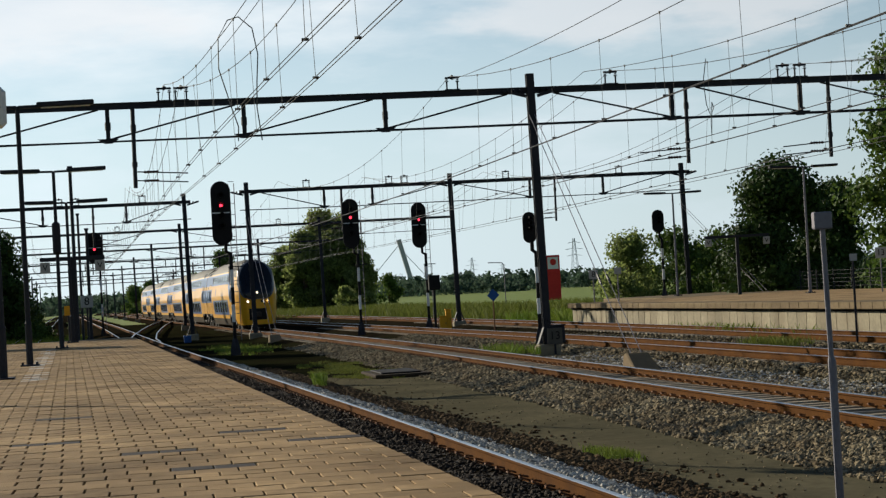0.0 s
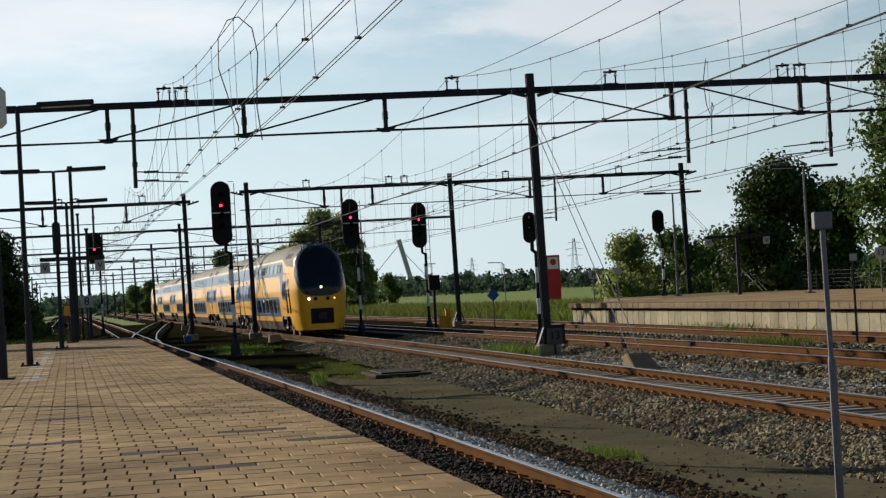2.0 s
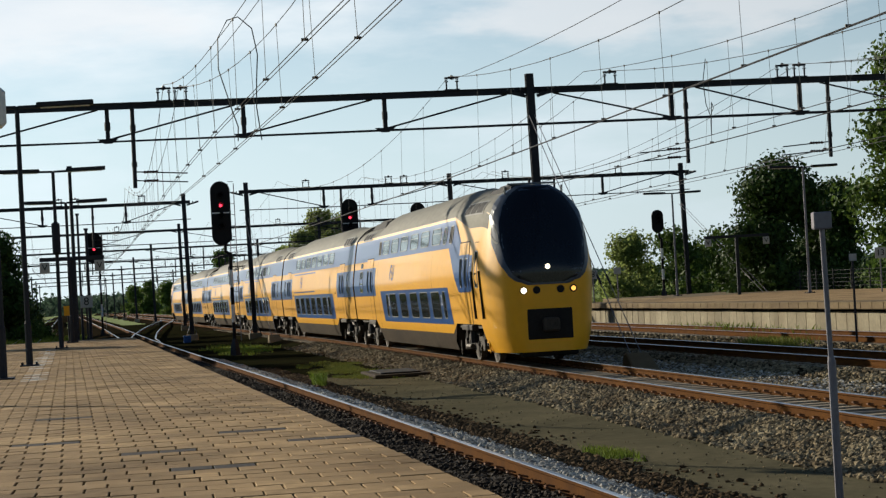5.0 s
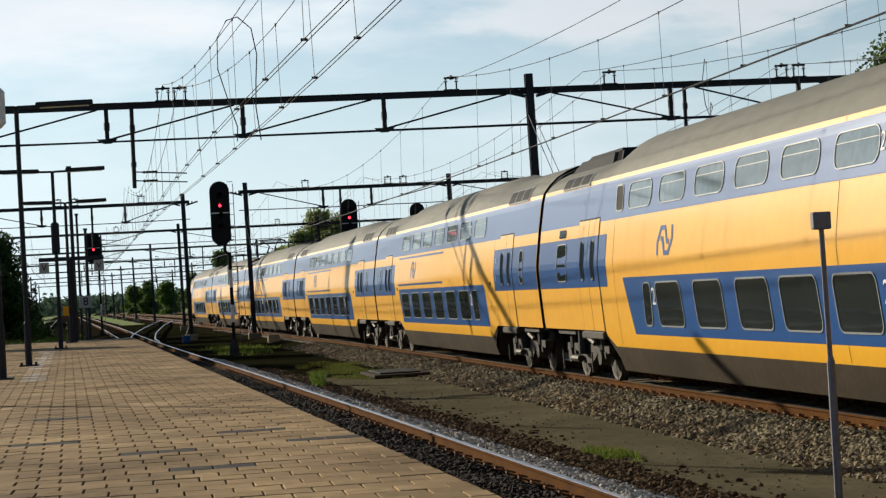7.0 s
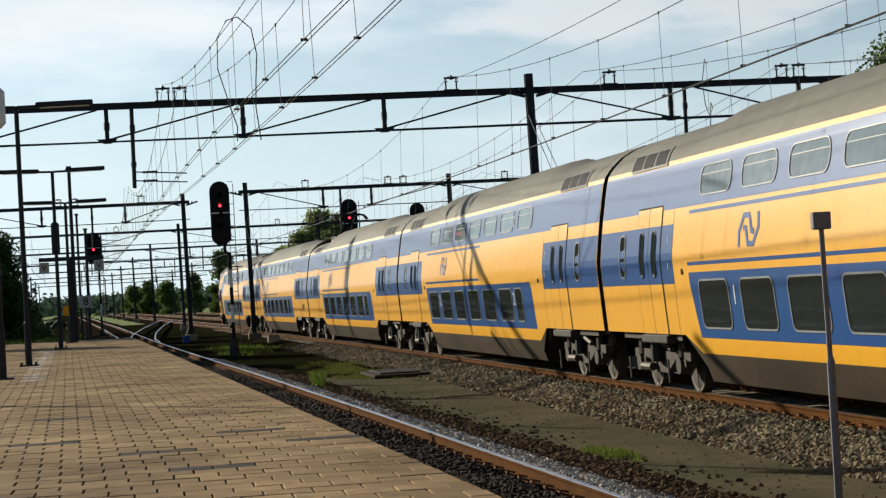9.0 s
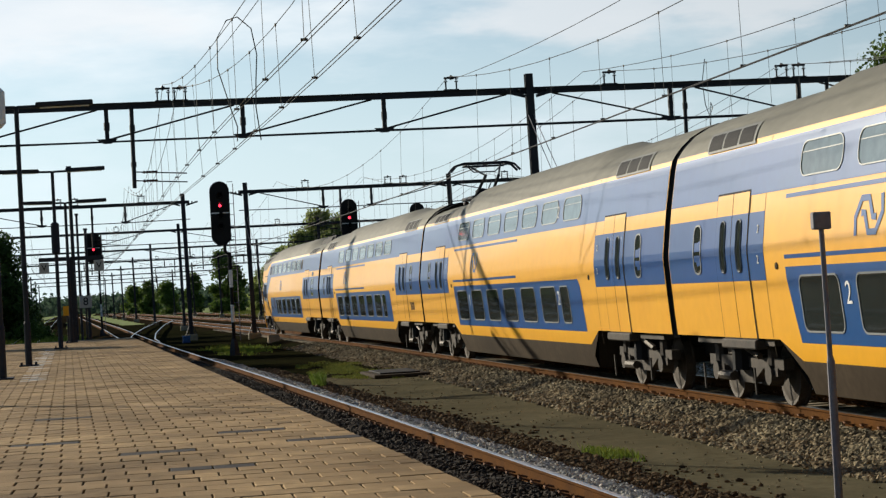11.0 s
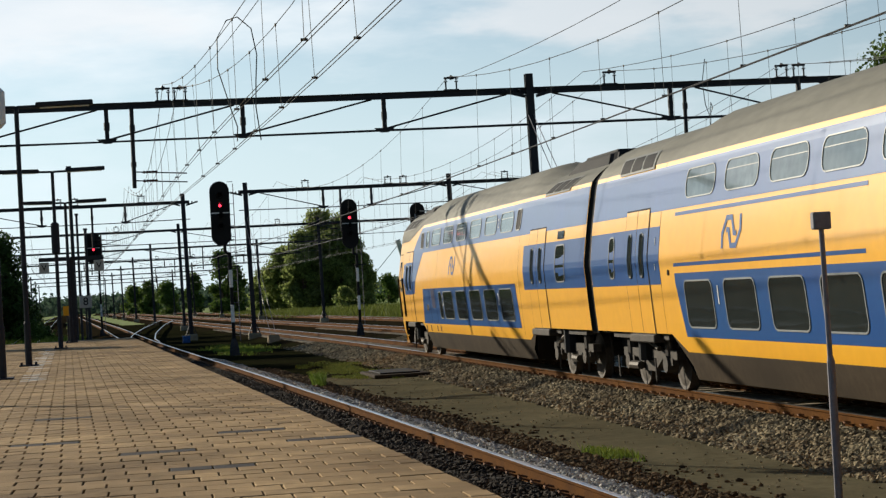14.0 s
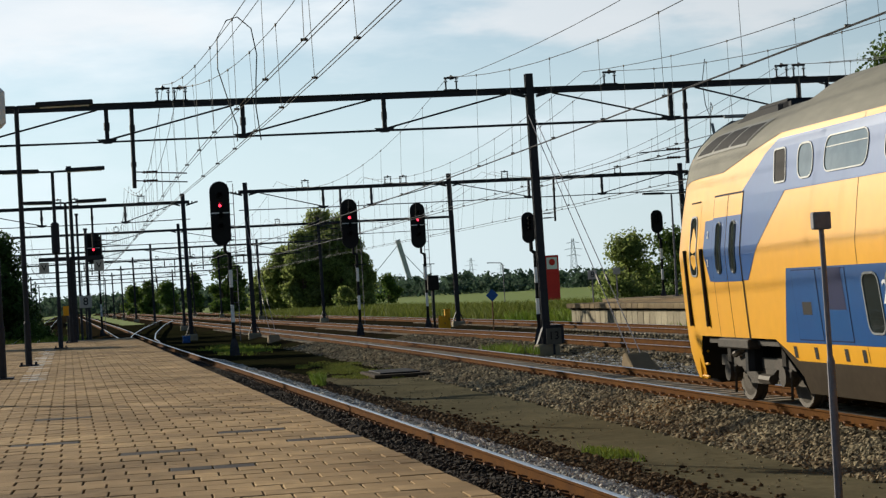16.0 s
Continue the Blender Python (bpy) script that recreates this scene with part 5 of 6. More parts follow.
def railway_signal(x, y, z0, top, w, h, lit, dx=-0.3, cage=True, label="black-plated colour-light signal showing red on a banded mast"):
    o = thing("railway_signal", pose(x, y, 0), label, "railway signal", "colour-light signals")
    zc = top - h / 2
    neck = top - h
    part("backplate", (lambda b: (bmesh.ops.translate(b, verts=b.verts, vec=(dx, -0.12, zc)), b)[1])(stadium(w, h, -0.03, 0.03)), M_SIGNAL, o)
    part("lamp_housing", boxed(dx - w * 0.22, dx + w * 0.22, -0.1, 0.15, zc - h * 0.36, zc + h * 0.36, 0.03), M_SIGNAL, o)
    for k in range(4 if h > 1.5 else 3):
        z = zc + h * (0.28 - 0.16 * k)
        v = tube([(dx, -0.15, z), (dx, -0.42, z + 0.02)], w * 0.13, 10, cap=False)
        part("hood", v, M_SIGNAL, o)
        if k == lit:
            part("red_lens", tube([(dx, -0.17, z), (dx, -0.2, z)], w * 0.075, 12), M_RED_LAMP, o)
    if h > 2:
        part("white_mark", beam((dx - w * 0.45, -0.155, zc + 0.02), (dx - w * 0.05, -0.155, zc + 0.02), 0.01, 0.05), M_WHITE, o)
        part("white_mark", beam((dx + w * 0.12, -0.155, zc + 0.02), (dx + w * 0.42, -0.155, zc + 0.02), 0.01, 0.04), M_WHITE, o)
    part("neck", tube([(dx * 0.6, 0, neck + 0.3), (dx * 0.6, 0, neck - 0.25), (0, 0, neck - 0.35)], 0.07, 8), M_SIGNAL, o)
    span = neck - 0.3 - z0
    n = 5
    for k in range(n):
        a, b = z0 + 0.35 + (span - 0.35) * k / n, z0 + 0.35 + (span - 0.35) * (k + 1) / n
        part("mast_band", tube([(0, 0, a), (0, 0, b)], 0.075, 10), (M_SIGNAL, M_WHITE, M_SIGNAL, M_WHITE, M_SIGNAL)[k], o)
    v = ([], [])
    tube([(0, 0, z0 + 0.4), (0, 0, z0 + 0.1), (0, 0, z0 - 0.3)], [0.09, 0.17, 0.22], 4, v)
    part("foot", v, M_STEEL, o)
    if cage:
        for s in (-1, 1):
            part("ladder_rail", tube([(0.16 + 0.12 * s, 0.16, z0 + 0.3), (0.16 + 0.12 * s, 0.16, top - 0.1)], 0.018, 5), M_GALV, o)
        for k in range(int((top - z0) / 0.45)):
            part("rung", tube([(0.04, 0.16, z0 + 0.5 + 0.45 * k), (0.28, 0.16, z0 + 0.5 + 0.45 * k)], 0.012, 4), M_GALV, o)
        pf = part("work_platform", boxed(-0.1, 0.5, -0.05, 0.3, neck - 0.9, neck - 0.86), M_STEEL, o)
        part("guard_rail", tube([(-0.1, -0.05, neck - 0.88), (-0.1, -0.05, neck - 1.6), (0.3, -0.05, neck - 1.6), (0.3, -0.05, neck - 0.88)], 0.02, 5), M_STEEL, pf)
    return o


railway_signal(4.78, 81.2, 0.0, 6.82, 0.80, 2.62, 1)
railway_signal(12.96, 105.4, 0.0, 7.02, 0.88, 2.65, 1)
railway_signal(16.66, 105.5, 0.0, 6.65, 0.80, 2.45, 1)
railway_signal(14.55, 67.5, 0.0, 4.45, 0.46, 1.08, 9, dx=-0.22, cage=False, label="small unlit black signal head on a mast beside the portal column")
railway_signal(31.6, 111.8, 0.83, 5.85, 0.70, 1.35, 9, dx=-0.2, cage=False, label="unlit black signal on a white and black banded mast")
railway_signal(-0.9, 150.0, 0.0, 7.55, 1.12, 2.35, 2, dx=-0.35)
bx = part("relay_box", boxed(-0.3, 0.3, -0.2, 0.2, -0.4, 0.4, 0.03), M_SIGNAL)
bx.matrix_basis = pose(16.98, 105.2, 2.3)
tagged(bx, "black relay box fixed to the signal mast", "relay box")
st = thing("relay_box_stand", pose(16.98, 105.3, 0), "steel stand under a black relay box", "stand")
part("stand_post", tube([(0, 0, -0.3), (0, 0, 1.95)], 0.07, 8), M_STEEL, st)
part("stand_foot", boxed(-0.2, 0.2, -0.2, 0.2, -0.4, -0.1, 0.03), M_STEEL, st)


def cabinet(x, y, w, h, d, material, label, z0=-0.3):
    o = thing("trackside_cabinet", pose(x, y, z0), label, "cabinet", "trackside cabinets")
    part("case", boxed(-w / 2, w / 2, -d / 2, d / 2, 0, h, 0.03), material, o)
    part("lid", boxed(-w / 2 - 0.03, w / 2 + 0.03, -d / 2 - 0.03, d / 2 + 0.03, h, h + 0.05, 0.015), material, o)
    part("door_handle", boxed(w * 0.2, w * 0.28, -d / 2 - 0.03, -d / 2, h * 0.45, h * 0.6), M_STEEL, o)


cabinet(17.35, 105.0, 0.42, 0.75, 0.4, M_YELLOW_BOX, "yellow trackside cabinet beside a signal")
cabinet(18.3, 109.0, 0.3, 1.05, 0.3, M_YELLOW_BOX, "narrow yellow trackside cabinet")
cabinet(3.95, 112.0, 0.40, 0.35, 0.4, M_BLUE_SIGN, "low blue trackside cabinet on dark soil")
cabinet(14.0, 62.5, 0.5, 0.55, 0.3, M_STEEL, "dark metal junction box at the foot of the portal", z0=0.0)


def sign(x, y, zc, w, h, z0, text, label, back=M_BOARD, ink=M_SIGNAL, size=0.34, round_=False, diamond=False, thick=0.035, pm=None):
    o = thing("trackside_sign", pose(x, y, 0), label, "sign", "trackside signs")
    part("post", tube([(0, 0, z0), (0, 0, zc + h * 0.3)], thick, 8), pm or M_GALV, o)
    if round_:
        b = stadium(w, h + 0.001, -0.05, -0.035)
        bmesh.ops.translate(b, verts=b.verts, vec=(0, 0, zc))
        part("board", b, back, o)
    else:
        b = part("board", boxed(-w / 2, w / 2, -0.06, -0.04, -h / 2, h / 2, 0.008), back, o)
        b.matrix_basis = pose(0, 0, zc, 0, 45 if diamond else 0, 0)
    if text:
        writing("numeral", text, size, pose(0, -0.066, zc, 90, 0, 0), ink, o)
    return o


sign(17.5, 91.3, 1.52, 0.42, 0.42, -0.3, "", "dark blue diamond board on a thin rusty post", back=M_BLUE_SIGN, diamond=True, pm=M_CLIP)
sign(20.28, 52.5, 2.2, 0.22, 0.2, -0.3, "", "small pale plate on a thin dark trackside post", pm=M_STEEL)
sign(24.25, 99.0, 2.25, 0.48, 0.46, 0.83, "8", "white board with black figure eight on the far platform", size=0.42)
sign(25.8, 100.0, 2.38, 0.38, 0.34, 0.83, "", "small pale board above a yellow plate on the far platform")
sign(31.35, 78.0, 2.45, 0.48, 0.46, 0.83, "13", "white board with black number thirteen on the far platform", size=0.36)
sign(-1.02, 76.4, 2.2, 0.46, 0.46, -0.5, "8", "white board with black figure eight past the platform end", size=0.42, pm=M_STEEL)
sign(-1.62, 72.0, 1.9, 0.3, 0.34, PZ, "", "narrow yellow and grey board near the platform end", back=M_YELLOW_BOX, pm=M_STEEL)
n13 = thing("trackside_sign", pose(13.62, 61.1, 0), "dark board with number thirteen at the portal's foot", "sign", "trackside signs")
part("board", boxed(-0.24, 0.24, -0.03, 0.0, 0.02, 0.52, 0.01), M_BOARD_DARK, n13)
part("post", boxed(-0.03, 0.03, 0.0, 0.04, -0.3, 0.5), M_STEEL, n13)
writing("numeral", "13", 0.36, pose(0, -0.036, 0.28, 90, 0, 0), M_SIGNAL, n13)

pst = thing("marker_post", pose(6.8, 18.3, 0), "galvanised marker post with a small square box on top", "post")
part("sleeve", tube([(0, 0, -0.45), (0, 0, 1.05), (-0.005, 0, 1.10)], [0.040, 0.040, 0.028], 10), M_GALV, pst)
part("tube", tube([(-0.005, 0, 1.08), (-0.02, 0, 2.34)], 0.026, 10), M_GALV, pst)
part("top_box", boxed(-0.11, 0.07, -0.05, 0.05, 2.33, 2.50, 0.012), M_GALV, pst)


def v_frame(x, y, z, w, z0, label):
    o = thing("stop_marker_frame", pose(x, y, 0), label, "sign", "marker frames")
    part("post", boxed(-0.08, 0.08, -0.06, 0.06, z0, z, 0.01), M_STEEL, o)
    part("crossbar", boxed(-w / 2, w / 2, -0.06, 0.06, z, z + 0.14, 0.01), M_STEEL, o)
    for s in (-1, 1):
        b = part("board", boxed(s * (w / 2 - 0.17) - 0.17, s * (w / 2 - 0.17) + 0.17, -0.1, -0.07, z - 0.40, z - 0.02, 0.01), M_BOARD, o)
        writing("letter", "V", 0.3, pose(s * (w / 2 - 0.17), -0.105, z - 0.21, 90, 0, 0), M_SIGNAL, b)


v_frame(-1.35, 69.6, 3.62, 2.2, PZ, "dark steel frame with two hanging white boards on the near platform")
v_frame(31.2, 96.5, 3.72, 3.4, 0.83, "dark steel frame with two hanging white boards on the far platform")

# slim poles past the platform end
for x, y, top, r in ((-1.25, 79.0, 5.6, 0.045), (-1.0, 84.0, 5.2, 0.06), (-1.75, 95.0, 8.6, 0.08)):
    o = thing("mast", pose(x, y, 0), "slim dark steel mast past the platform end", "mast", "masts at the platform end")
    part("pole", tube([(0, 0, -0.5), (0, 0, top)], [r * 1.2, r], 8), M_STEEL, o)
    part("cap", boxed(-r * 1.5, r * 1.5, -r * 1.5, r * 1.5, top, top + 0.08), M_STEEL, o)


def guy_anchor(x0, y0, z0, x1, y1, label):
    o = thing("guy_anchor", pose(x1, y1, 0), label, "concrete block", "guy anchors")
    bm = bmesh.new()
    a = [bm.verts.new(p) for p in ((-0.34, -0.75, -0.35), (0.34, -0.75, -0.35), (0.34, 0.55, -0.35), (-0.34, 0.55, -0.35), (-0.28, 0.25, 0.07), (0.28, 0.25, 0.07), (0.30, 0.5, 0.05), (-0.30, 0.5, 0.05))]
    for f in ((3, 2, 1, 0), (0, 1, 5, 4), (1, 2, 6, 5), (2, 3, 7, 6), (3, 0, 4, 7), (4, 5, 6, 7)):
        bm.faces.new([a[k] for k in f])
    bmesh.ops.bevel(bm, geom=list(bm.edges), offset=0.03, segments=1, affect="EDGES")
    part("block", bm, M_CONC_EDGE, o)
    for s in (-0.14, 0.14):
        part("stay_rod", tube([(s, 0.3, 0.02), (x0 - x1 + s * 0.6, y0 - y1, z0)], 0.013, 5), M_GALV, o)
        e = Vector((x0 - x1 + s * 0.6, y0 - y1, z0)) - Vector((s, 0.3, 0.02))
        p = Vector((s, 0.3, 0.02)) + e * 0.25
        part("turnbuckle", tube([tuple(p), tuple(p + e.normalized() * 0.5)], 0.035, 6), M_STEEL, o)


guy_anchor(13.35, 61.4, 7.3, 13.0, 48.6, "grey concrete anchor block with two steel stay rods")
guy_anchor(7.7, 113.3, 6.6, 8.05, 102.0, "pale concrete anchor block with stay rods")
guy_anchor(33.3, 113.3, 6.2, 34.6, 100.0, "concrete anchor block with stay rods behind the far platform")

# jumper cables looping between wires
for pts in ([(2.85, 45, 6.3), (2.6, 45, 7.2), (2.62, 45, 7.9), (2.85, 45, 8.3), (3.1, 45, 8.37), (3.4, 45, 8.1), (3.5, 45, 7.5), (3.45, 45, 6.9), (3.42, 45, 6.3), (3.5, 45, 5.55)],
            [(2.85, 45, 6.3), (3.0, 45.3, 5.9), (3.0, 45.6, 5.6)]):
    w = part("jumper_cable", tube(pts, 0.014, 5), M_WIRE)
    tagged(w, "loop of bare jumper cable between overhead wires", "cable", "jumper cables")
w = part("jumper_cable", tube([(15.6, 50, 7.6), (15.5, 50, 7.0), (15.55, 50, 6.4), (15.65, 50, 6.1), (15.75, 50, 6.3), (15.7, 50, 6.45), (15.65, 50, 5.6)], 0.012, 5), M_WIRE)
tagged(w, "loop of bare jumper cable between overhead wires", "cable", "jumper cables")

ld = thing("duct_cover", pose(7.5, 54.0, -0.34), "flat dark concrete cable duct cover lying on the ground", "cover")
part("slab", boxed(-0.75, 0.75, -1.6, 1.6, 0.0, 0.09, 0.02), M_SKIRT, ld)
part("lid", boxed(-0.55, 0.55, -1.2, 1.2, 0.09, 0.13, 0.02), M_UNDER, ld)
# fence behind the far platform
fence = thing("fence", pose(36.4, 0, 0), "thin steel mesh fence behind the far platform", "fence")
for k in range(21):
    part("fence_post", tube([(0, 62 + 2.5 * k, -0.5), (0, 62 + 2.5 * k, 1.9)], 0.03, 6), M_STEEL, fence)
mv = ([], [])
for k in range(9):
    tube([(0, 62, 0.2 + 0.2 * k), (0, 112, 0.2 + 0.2 * k)], 0.008, 3, mv, cap=False)
for k in range(250):
    tube([(0, 62 + 0.2 * k, 0.2), (0, 62 + 0.2 * k, 1.8)], 0.006, 3, mv, cap=False)
tagged(part("mesh_panel", mv, M_STEEL, fence), kind="stuff")


# ---- trees and the distance ----
def leaf_cloud(blobs, count, size, seed, flat=0.75):
    """Leaf blades on and in a crown of blobs (x, y, z, r); each blade a bent pair of triangles."""
    rng = np.random.default_rng(seed)
    w = np.array([b[3] ** 2 for b in blobs])
    pick = rng.choice(len(blobs), count, p=w / w.sum())
    d = rng.normal(size=(count, 3))
    d /= np.linalg.norm(d, axis=1)[:, None]
    inner = rng.uniform(0, 1, count) < 0.16
    rad = np.where(inner, rng.uniform(0.0, 0.85, count), rng.uniform(0.25, 1.5, count) ** 0.6)
    c = np.array([b[:3] for b in blobs])[pick]
    r = np.array([b[3] for b in blobs])[pick]
    pos = c + d * (r * rad)[:, None] * np.array([1, 1, flat])
    a = rng.normal(size=(count, 3))
    a /= np.linalg.norm(a, axis=1)[:, None]
    n = d + 0.7 * rng.normal(size=(count, 3))
    n /= np.linalg.norm(n, axis=1)[:, None]
    b = np.cross(n, a)
    b /= np.linalg.norm(b, axis=1)[:, None] + 1e-9
    a = np.cross(b, n)
    s = (size * rng.uniform(0.55, 1.3, count) * np.where(inner, 2.3, 1.0))[:, None]
    v = np.stack([pos - a * s * 0.5, pos + b * s * 0.32 + n * s * 0.08, pos + a * s * 0.5, pos - b * s * 0.32 + n * s * 0.08], 1).reshape(-1, 3)
    f = np.arange(count * 4).reshape(-1, 4)
    return [tuple(p) for p in v], [tuple(int(k) for k in q) for q in f]


def crown_blobs(h, w, rng, n, base=0.25, top=0.6):
    out = []
    for k in range(n):
        t = rng.uniform(base, 0.98)
        prof = math.sin(math.pi * min(1.0, (t - base * 0.6) / (1 - base * 0.6)) ** top) ** 0.8
        rr = w / 2 * prof * rng.uniform(0.2, 0.85)
        a = rng.uniform(0, 6.283)
        out.append((rr * math.cos(a), rr * math.sin(a), t * h, w * rng.uniform(0.15, 0.26)))
    return out


def tree(x, y, h, w, seed, count, size, label, z0=-0.6, material=None, base=0.25, blobs=26, name="tree", group="trees", top=0.6, cat="tree"):
    rng = random.Random(seed)
    o = thing(name, pose(x, y, z0), label, cat, group)
    bl = crown_blobs(h, w, rng, blobs, base, top)
    part("trunk", tube([(0, 0, -0.2), (0.03 * h * 0.2, 0, h * 0.25), (-0.02 * h, 0.02 * h, h * 0.55), (0.01 * h, 0, h * 0.9)], [h * 0.028, h * 0.02, h * 0.012, h * 0.003], 7), M_BARK, o)
    for b in bl[:8]:
        zz = max(h * 0.15, b[2] - 0.25 * h)
        lv = ([], [])
        tube([(0, 0, zz), (b[0] * 0.5, b[1] * 0.5, (zz + b[2]) / 2 + 0.03 * h), (b[0], b[1], b[2])], [h * 0.011, h * 0.007, h * 0.002], 5, lv)
        part("limb", lv, M_BARK, o)
    part("crown", leaf_cloud(bl, count, size, seed), material or M_LEAF, o)
    return o


tree(36.9, 106.5, 8.4, 7.0, 1, 30000, 0.25, "broad dark green tree behind the far platform", base=0.05, blobs=46, material=M_LEAF_DARK)
tree(41.6, 110.0, 7.0, 5.8, 2, 18000, 0.27, "dark green tree beside a larger one", base=0.05, blobs=30, material=M_LEAF_DARK)
tree(39.4, 91.5, 13.8, 7.0, 3, 30000, 0.27, "tall leafy tree at the end of the fence", base=0.08, blobs=46)
tree(32.8, 124.0, 5.2, 5.4, 4, 8000, 0.22, "green bushy tree past the far platform", base=0.0, blobs=28, material=M_LEAF_PALE)
tree(36.4, 126.0, 5.4, 5.4, 5, 8000, 0.22, "green bushy tree past the far platform", base=0.0, blobs=28)
tree(40.0, 128.0, 5.0, 5.0, 6, 6000, 0.22, "green bushy tree past the far platform", base=0.0, blobs=26)
tree(45.0, 124.0, 4.2, 6.0, 7, 5000, 0.24, "low green shrubbery beyond the fence", base=0.0, blobs=24, material=M_LEAF_PALE)
tree(51.0, 122.0, 4.6, 6.0, 17, 5000, 0.24, "low green shrubbery beyond the fence", base=0.0, blobs=24)
tree(-8.7, 143.0, 7.6, 6.6, 8, 26000, 0.3, "dark tree at the edge of the yard", base=0.0, blobs=40, material=M_LEAF_DARK)
tree(-7.7, 150.0, 3.8, 5.6, 9, 9000, 0.3, "dark shrub at the edge of the yard", base=0.0, blobs=26, material=M_LEAF_DARK)
tree(-5.6, 137.0, 1.9, 3.0, 19, 1800, 0.16, "low dark shrub beside the overgrown track", base=0.0, blobs=14)
# trees out of view, added to shade the platform end and the yard
for k, (x, y, h, w) in enumerate(((-14.5, 92, 11.5, 8), (-13.5, 104, 12, 8), (-14, 116, 12.5, 8), (-14.5, 128, 12.5, 8.5), (-15, 141, 12.5, 8), (-16, 158, 13, 8), (-17.5, 176, 12, 8), (-9.8, 70, 7.0, 3.2))):
    tree(x, y, h, w, 60 + k, 11000, 0.42, "unseen leafy tree added to shade the yard", base=0.0, blobs=44, group="trees along the yard")
for k, (x, y, h, w) in enumerate(((26.0, 305, 10.0, 6.5), (28.6, 300, 12.8, 7.0), (31.6, 303, 15.2, 7.5), (34.4, 299, 14.2, 7.5), (36.8, 302, 11.0, 6.0), (23.6, 310, 7.0, 6.0))):
    tree(x, y, h, w, 20 + k, 11000, 0.5, "tall poplar-like tree in a group beyond the yard", base=0.0, blobs=55, material=M_LEAF_PALE, group="trees beyond the yard", top=0.6)
tree(32.9, 285, 3.4, 3.6, 31, 1800, 0.32, "round green bush in tall grass", base=0.0, blobs=14, material=M_LEAF_PALE)
tree(36.6, 286, 2.4, 2.6, 32, 1000, 0.30, "round green bush in tall grass", base=0.0, blobs=10, material=M_LEAF_PALE)
for k, (x, y, h, w) in enumerate(((18.2, 335, 10.5, 6.0), (20.6, 338, 8.0, 5.0), (15.3, 380, 7.6, 5.0), (11.5, 430, 6.8, 6.0), (8.0, 450, 7.4, 6.0), (5.0, 480, 6.8, 7.0))):
    tree(x, y, h, w, 40 + k, 3600, 0.55, "green lineside tree in the distance", base=0.03, blobs=22, group="trees beyond the yard")
tree(59.0, 428, 5.6, 5.6, 51, 2400, 0.5, "round broad tree in the meadow", base=0.05, blobs=20)

# far woods on the horizon
rng = random.Random(77)
fb = []
for k in range(900):
    t = rng.random()
    yy = 720 + 260 * rng.random()
    xx = yy * (-0.10 + 0.62 * t)
    hh = 4.5 + 3.5 * rng.random() + 2.5 * noise.noise((xx * 0.02, 1, 0))
    for q in range(3):
        fb.append((xx + rng.uniform(-3, 3), yy, hh * (0.25 + 0.27 * q) - 0.6, rng.uniform(2.2, 3.6)))
tagged(part("far_wood", leaf_cloud(fb, 50000, 1.6, 5), M_FAR_HAZED), "dark band of distant woodland on the horizon", "woodland", kind="stuff")

# tall grass along the edge of the meadow
rng_g = np.random.default_rng(9)


def blades(name, xs_, ys_, zs_, height, material, label, parent=None, width=0.012):
    n = len(xs_)
    a = rng_g.uniform(0, 6.283, n)
    h = height * rng_g.uniform(0.5, 1.2, n)
    lx, ly = rng_g.normal(0, 0.28, n) * h, rng_g.normal(0, 0.28, n) * h
    wx, wy = np.cos(a) * width, np.sin(a) * width
    v = np.stack([np.stack([xs_ - wx, ys_ - wy, zs_], 1), np.stack([xs_ + wx, ys_ + wy, zs_], 1), np.stack([xs_ + lx * 0.4, ys_ + ly * 0.4, zs_ + h * 0.6], 1), np.stack([xs_ + lx, ys_ + ly, zs_ + h], 1)], 1).reshape(-1, 3)
    f = []
    for k in range(n):
        f += [(4 * k, 4 * k + 1, 4 * k + 2), (4 * k + 2, 4 * k + 1, 4 * k + 3)]
    ob = part(name, ([tuple(p) for p in v], f), material, parent)
    return tagged(ob, label, "grass", kind="stuff")


def scatter(n, x0, x1, y0, y1):
    return rng_g.uniform(x0, x1, n), rng_g.uniform(y0, y1, n)


gx, gy = scatter(26000, 0, 24, 128, 300)
gx = gx + np.where(gy < 200, 23.5, 17.5 - 0.02 * (gy - 200))
blades("tall_grass", gx, gy, np.full(len(gx), -0.62), 0.95, M_DRY, "tall pale green grass at the edge of the meadow", width=0.035)
gx, gy = scatter(5000, 24.5, 32, 99, 126)
blades("tall_grass", gx, gy, np.full(len(gx), -0.5), 0.8, M_BLADE, "rank green weeds past the far platform", width=0.03)
gx, gy = scatter(9000, -9, -2.2, 78, 150)
blades("tall_grass", gx, gy, np.full(len(gx), -0.45), 0.55, M_BLADE, "dark weeds past the platform end", width=0.025)


def tuft(x, y, rx, ry, n, h, label, material=M_BLADE, z=-0.3, width=0.008):
    a, r = rng_g.uniform(0, 6.283, n), np.sqrt(rng_g.uniform(0, 1, n)) * 1.15
    px, py = x + rx * r * np.cos(a), y + ry * r * np.sin(a)
    keep = np.array([noise.noise((float(p) / (0.25 + 0.3 * rx), float(q) / (0.4 + 0.3 * ry), 2.0)) * 0.9 + 0.55 - 0.75 * t > rng_g.uniform(-0.25, 0.25) for p, q, t in zip(px, py, r)])
    blades("grass_tuft", px[keep], py[keep], np.full(int(keep.sum()), z), h, material, label, width=width)


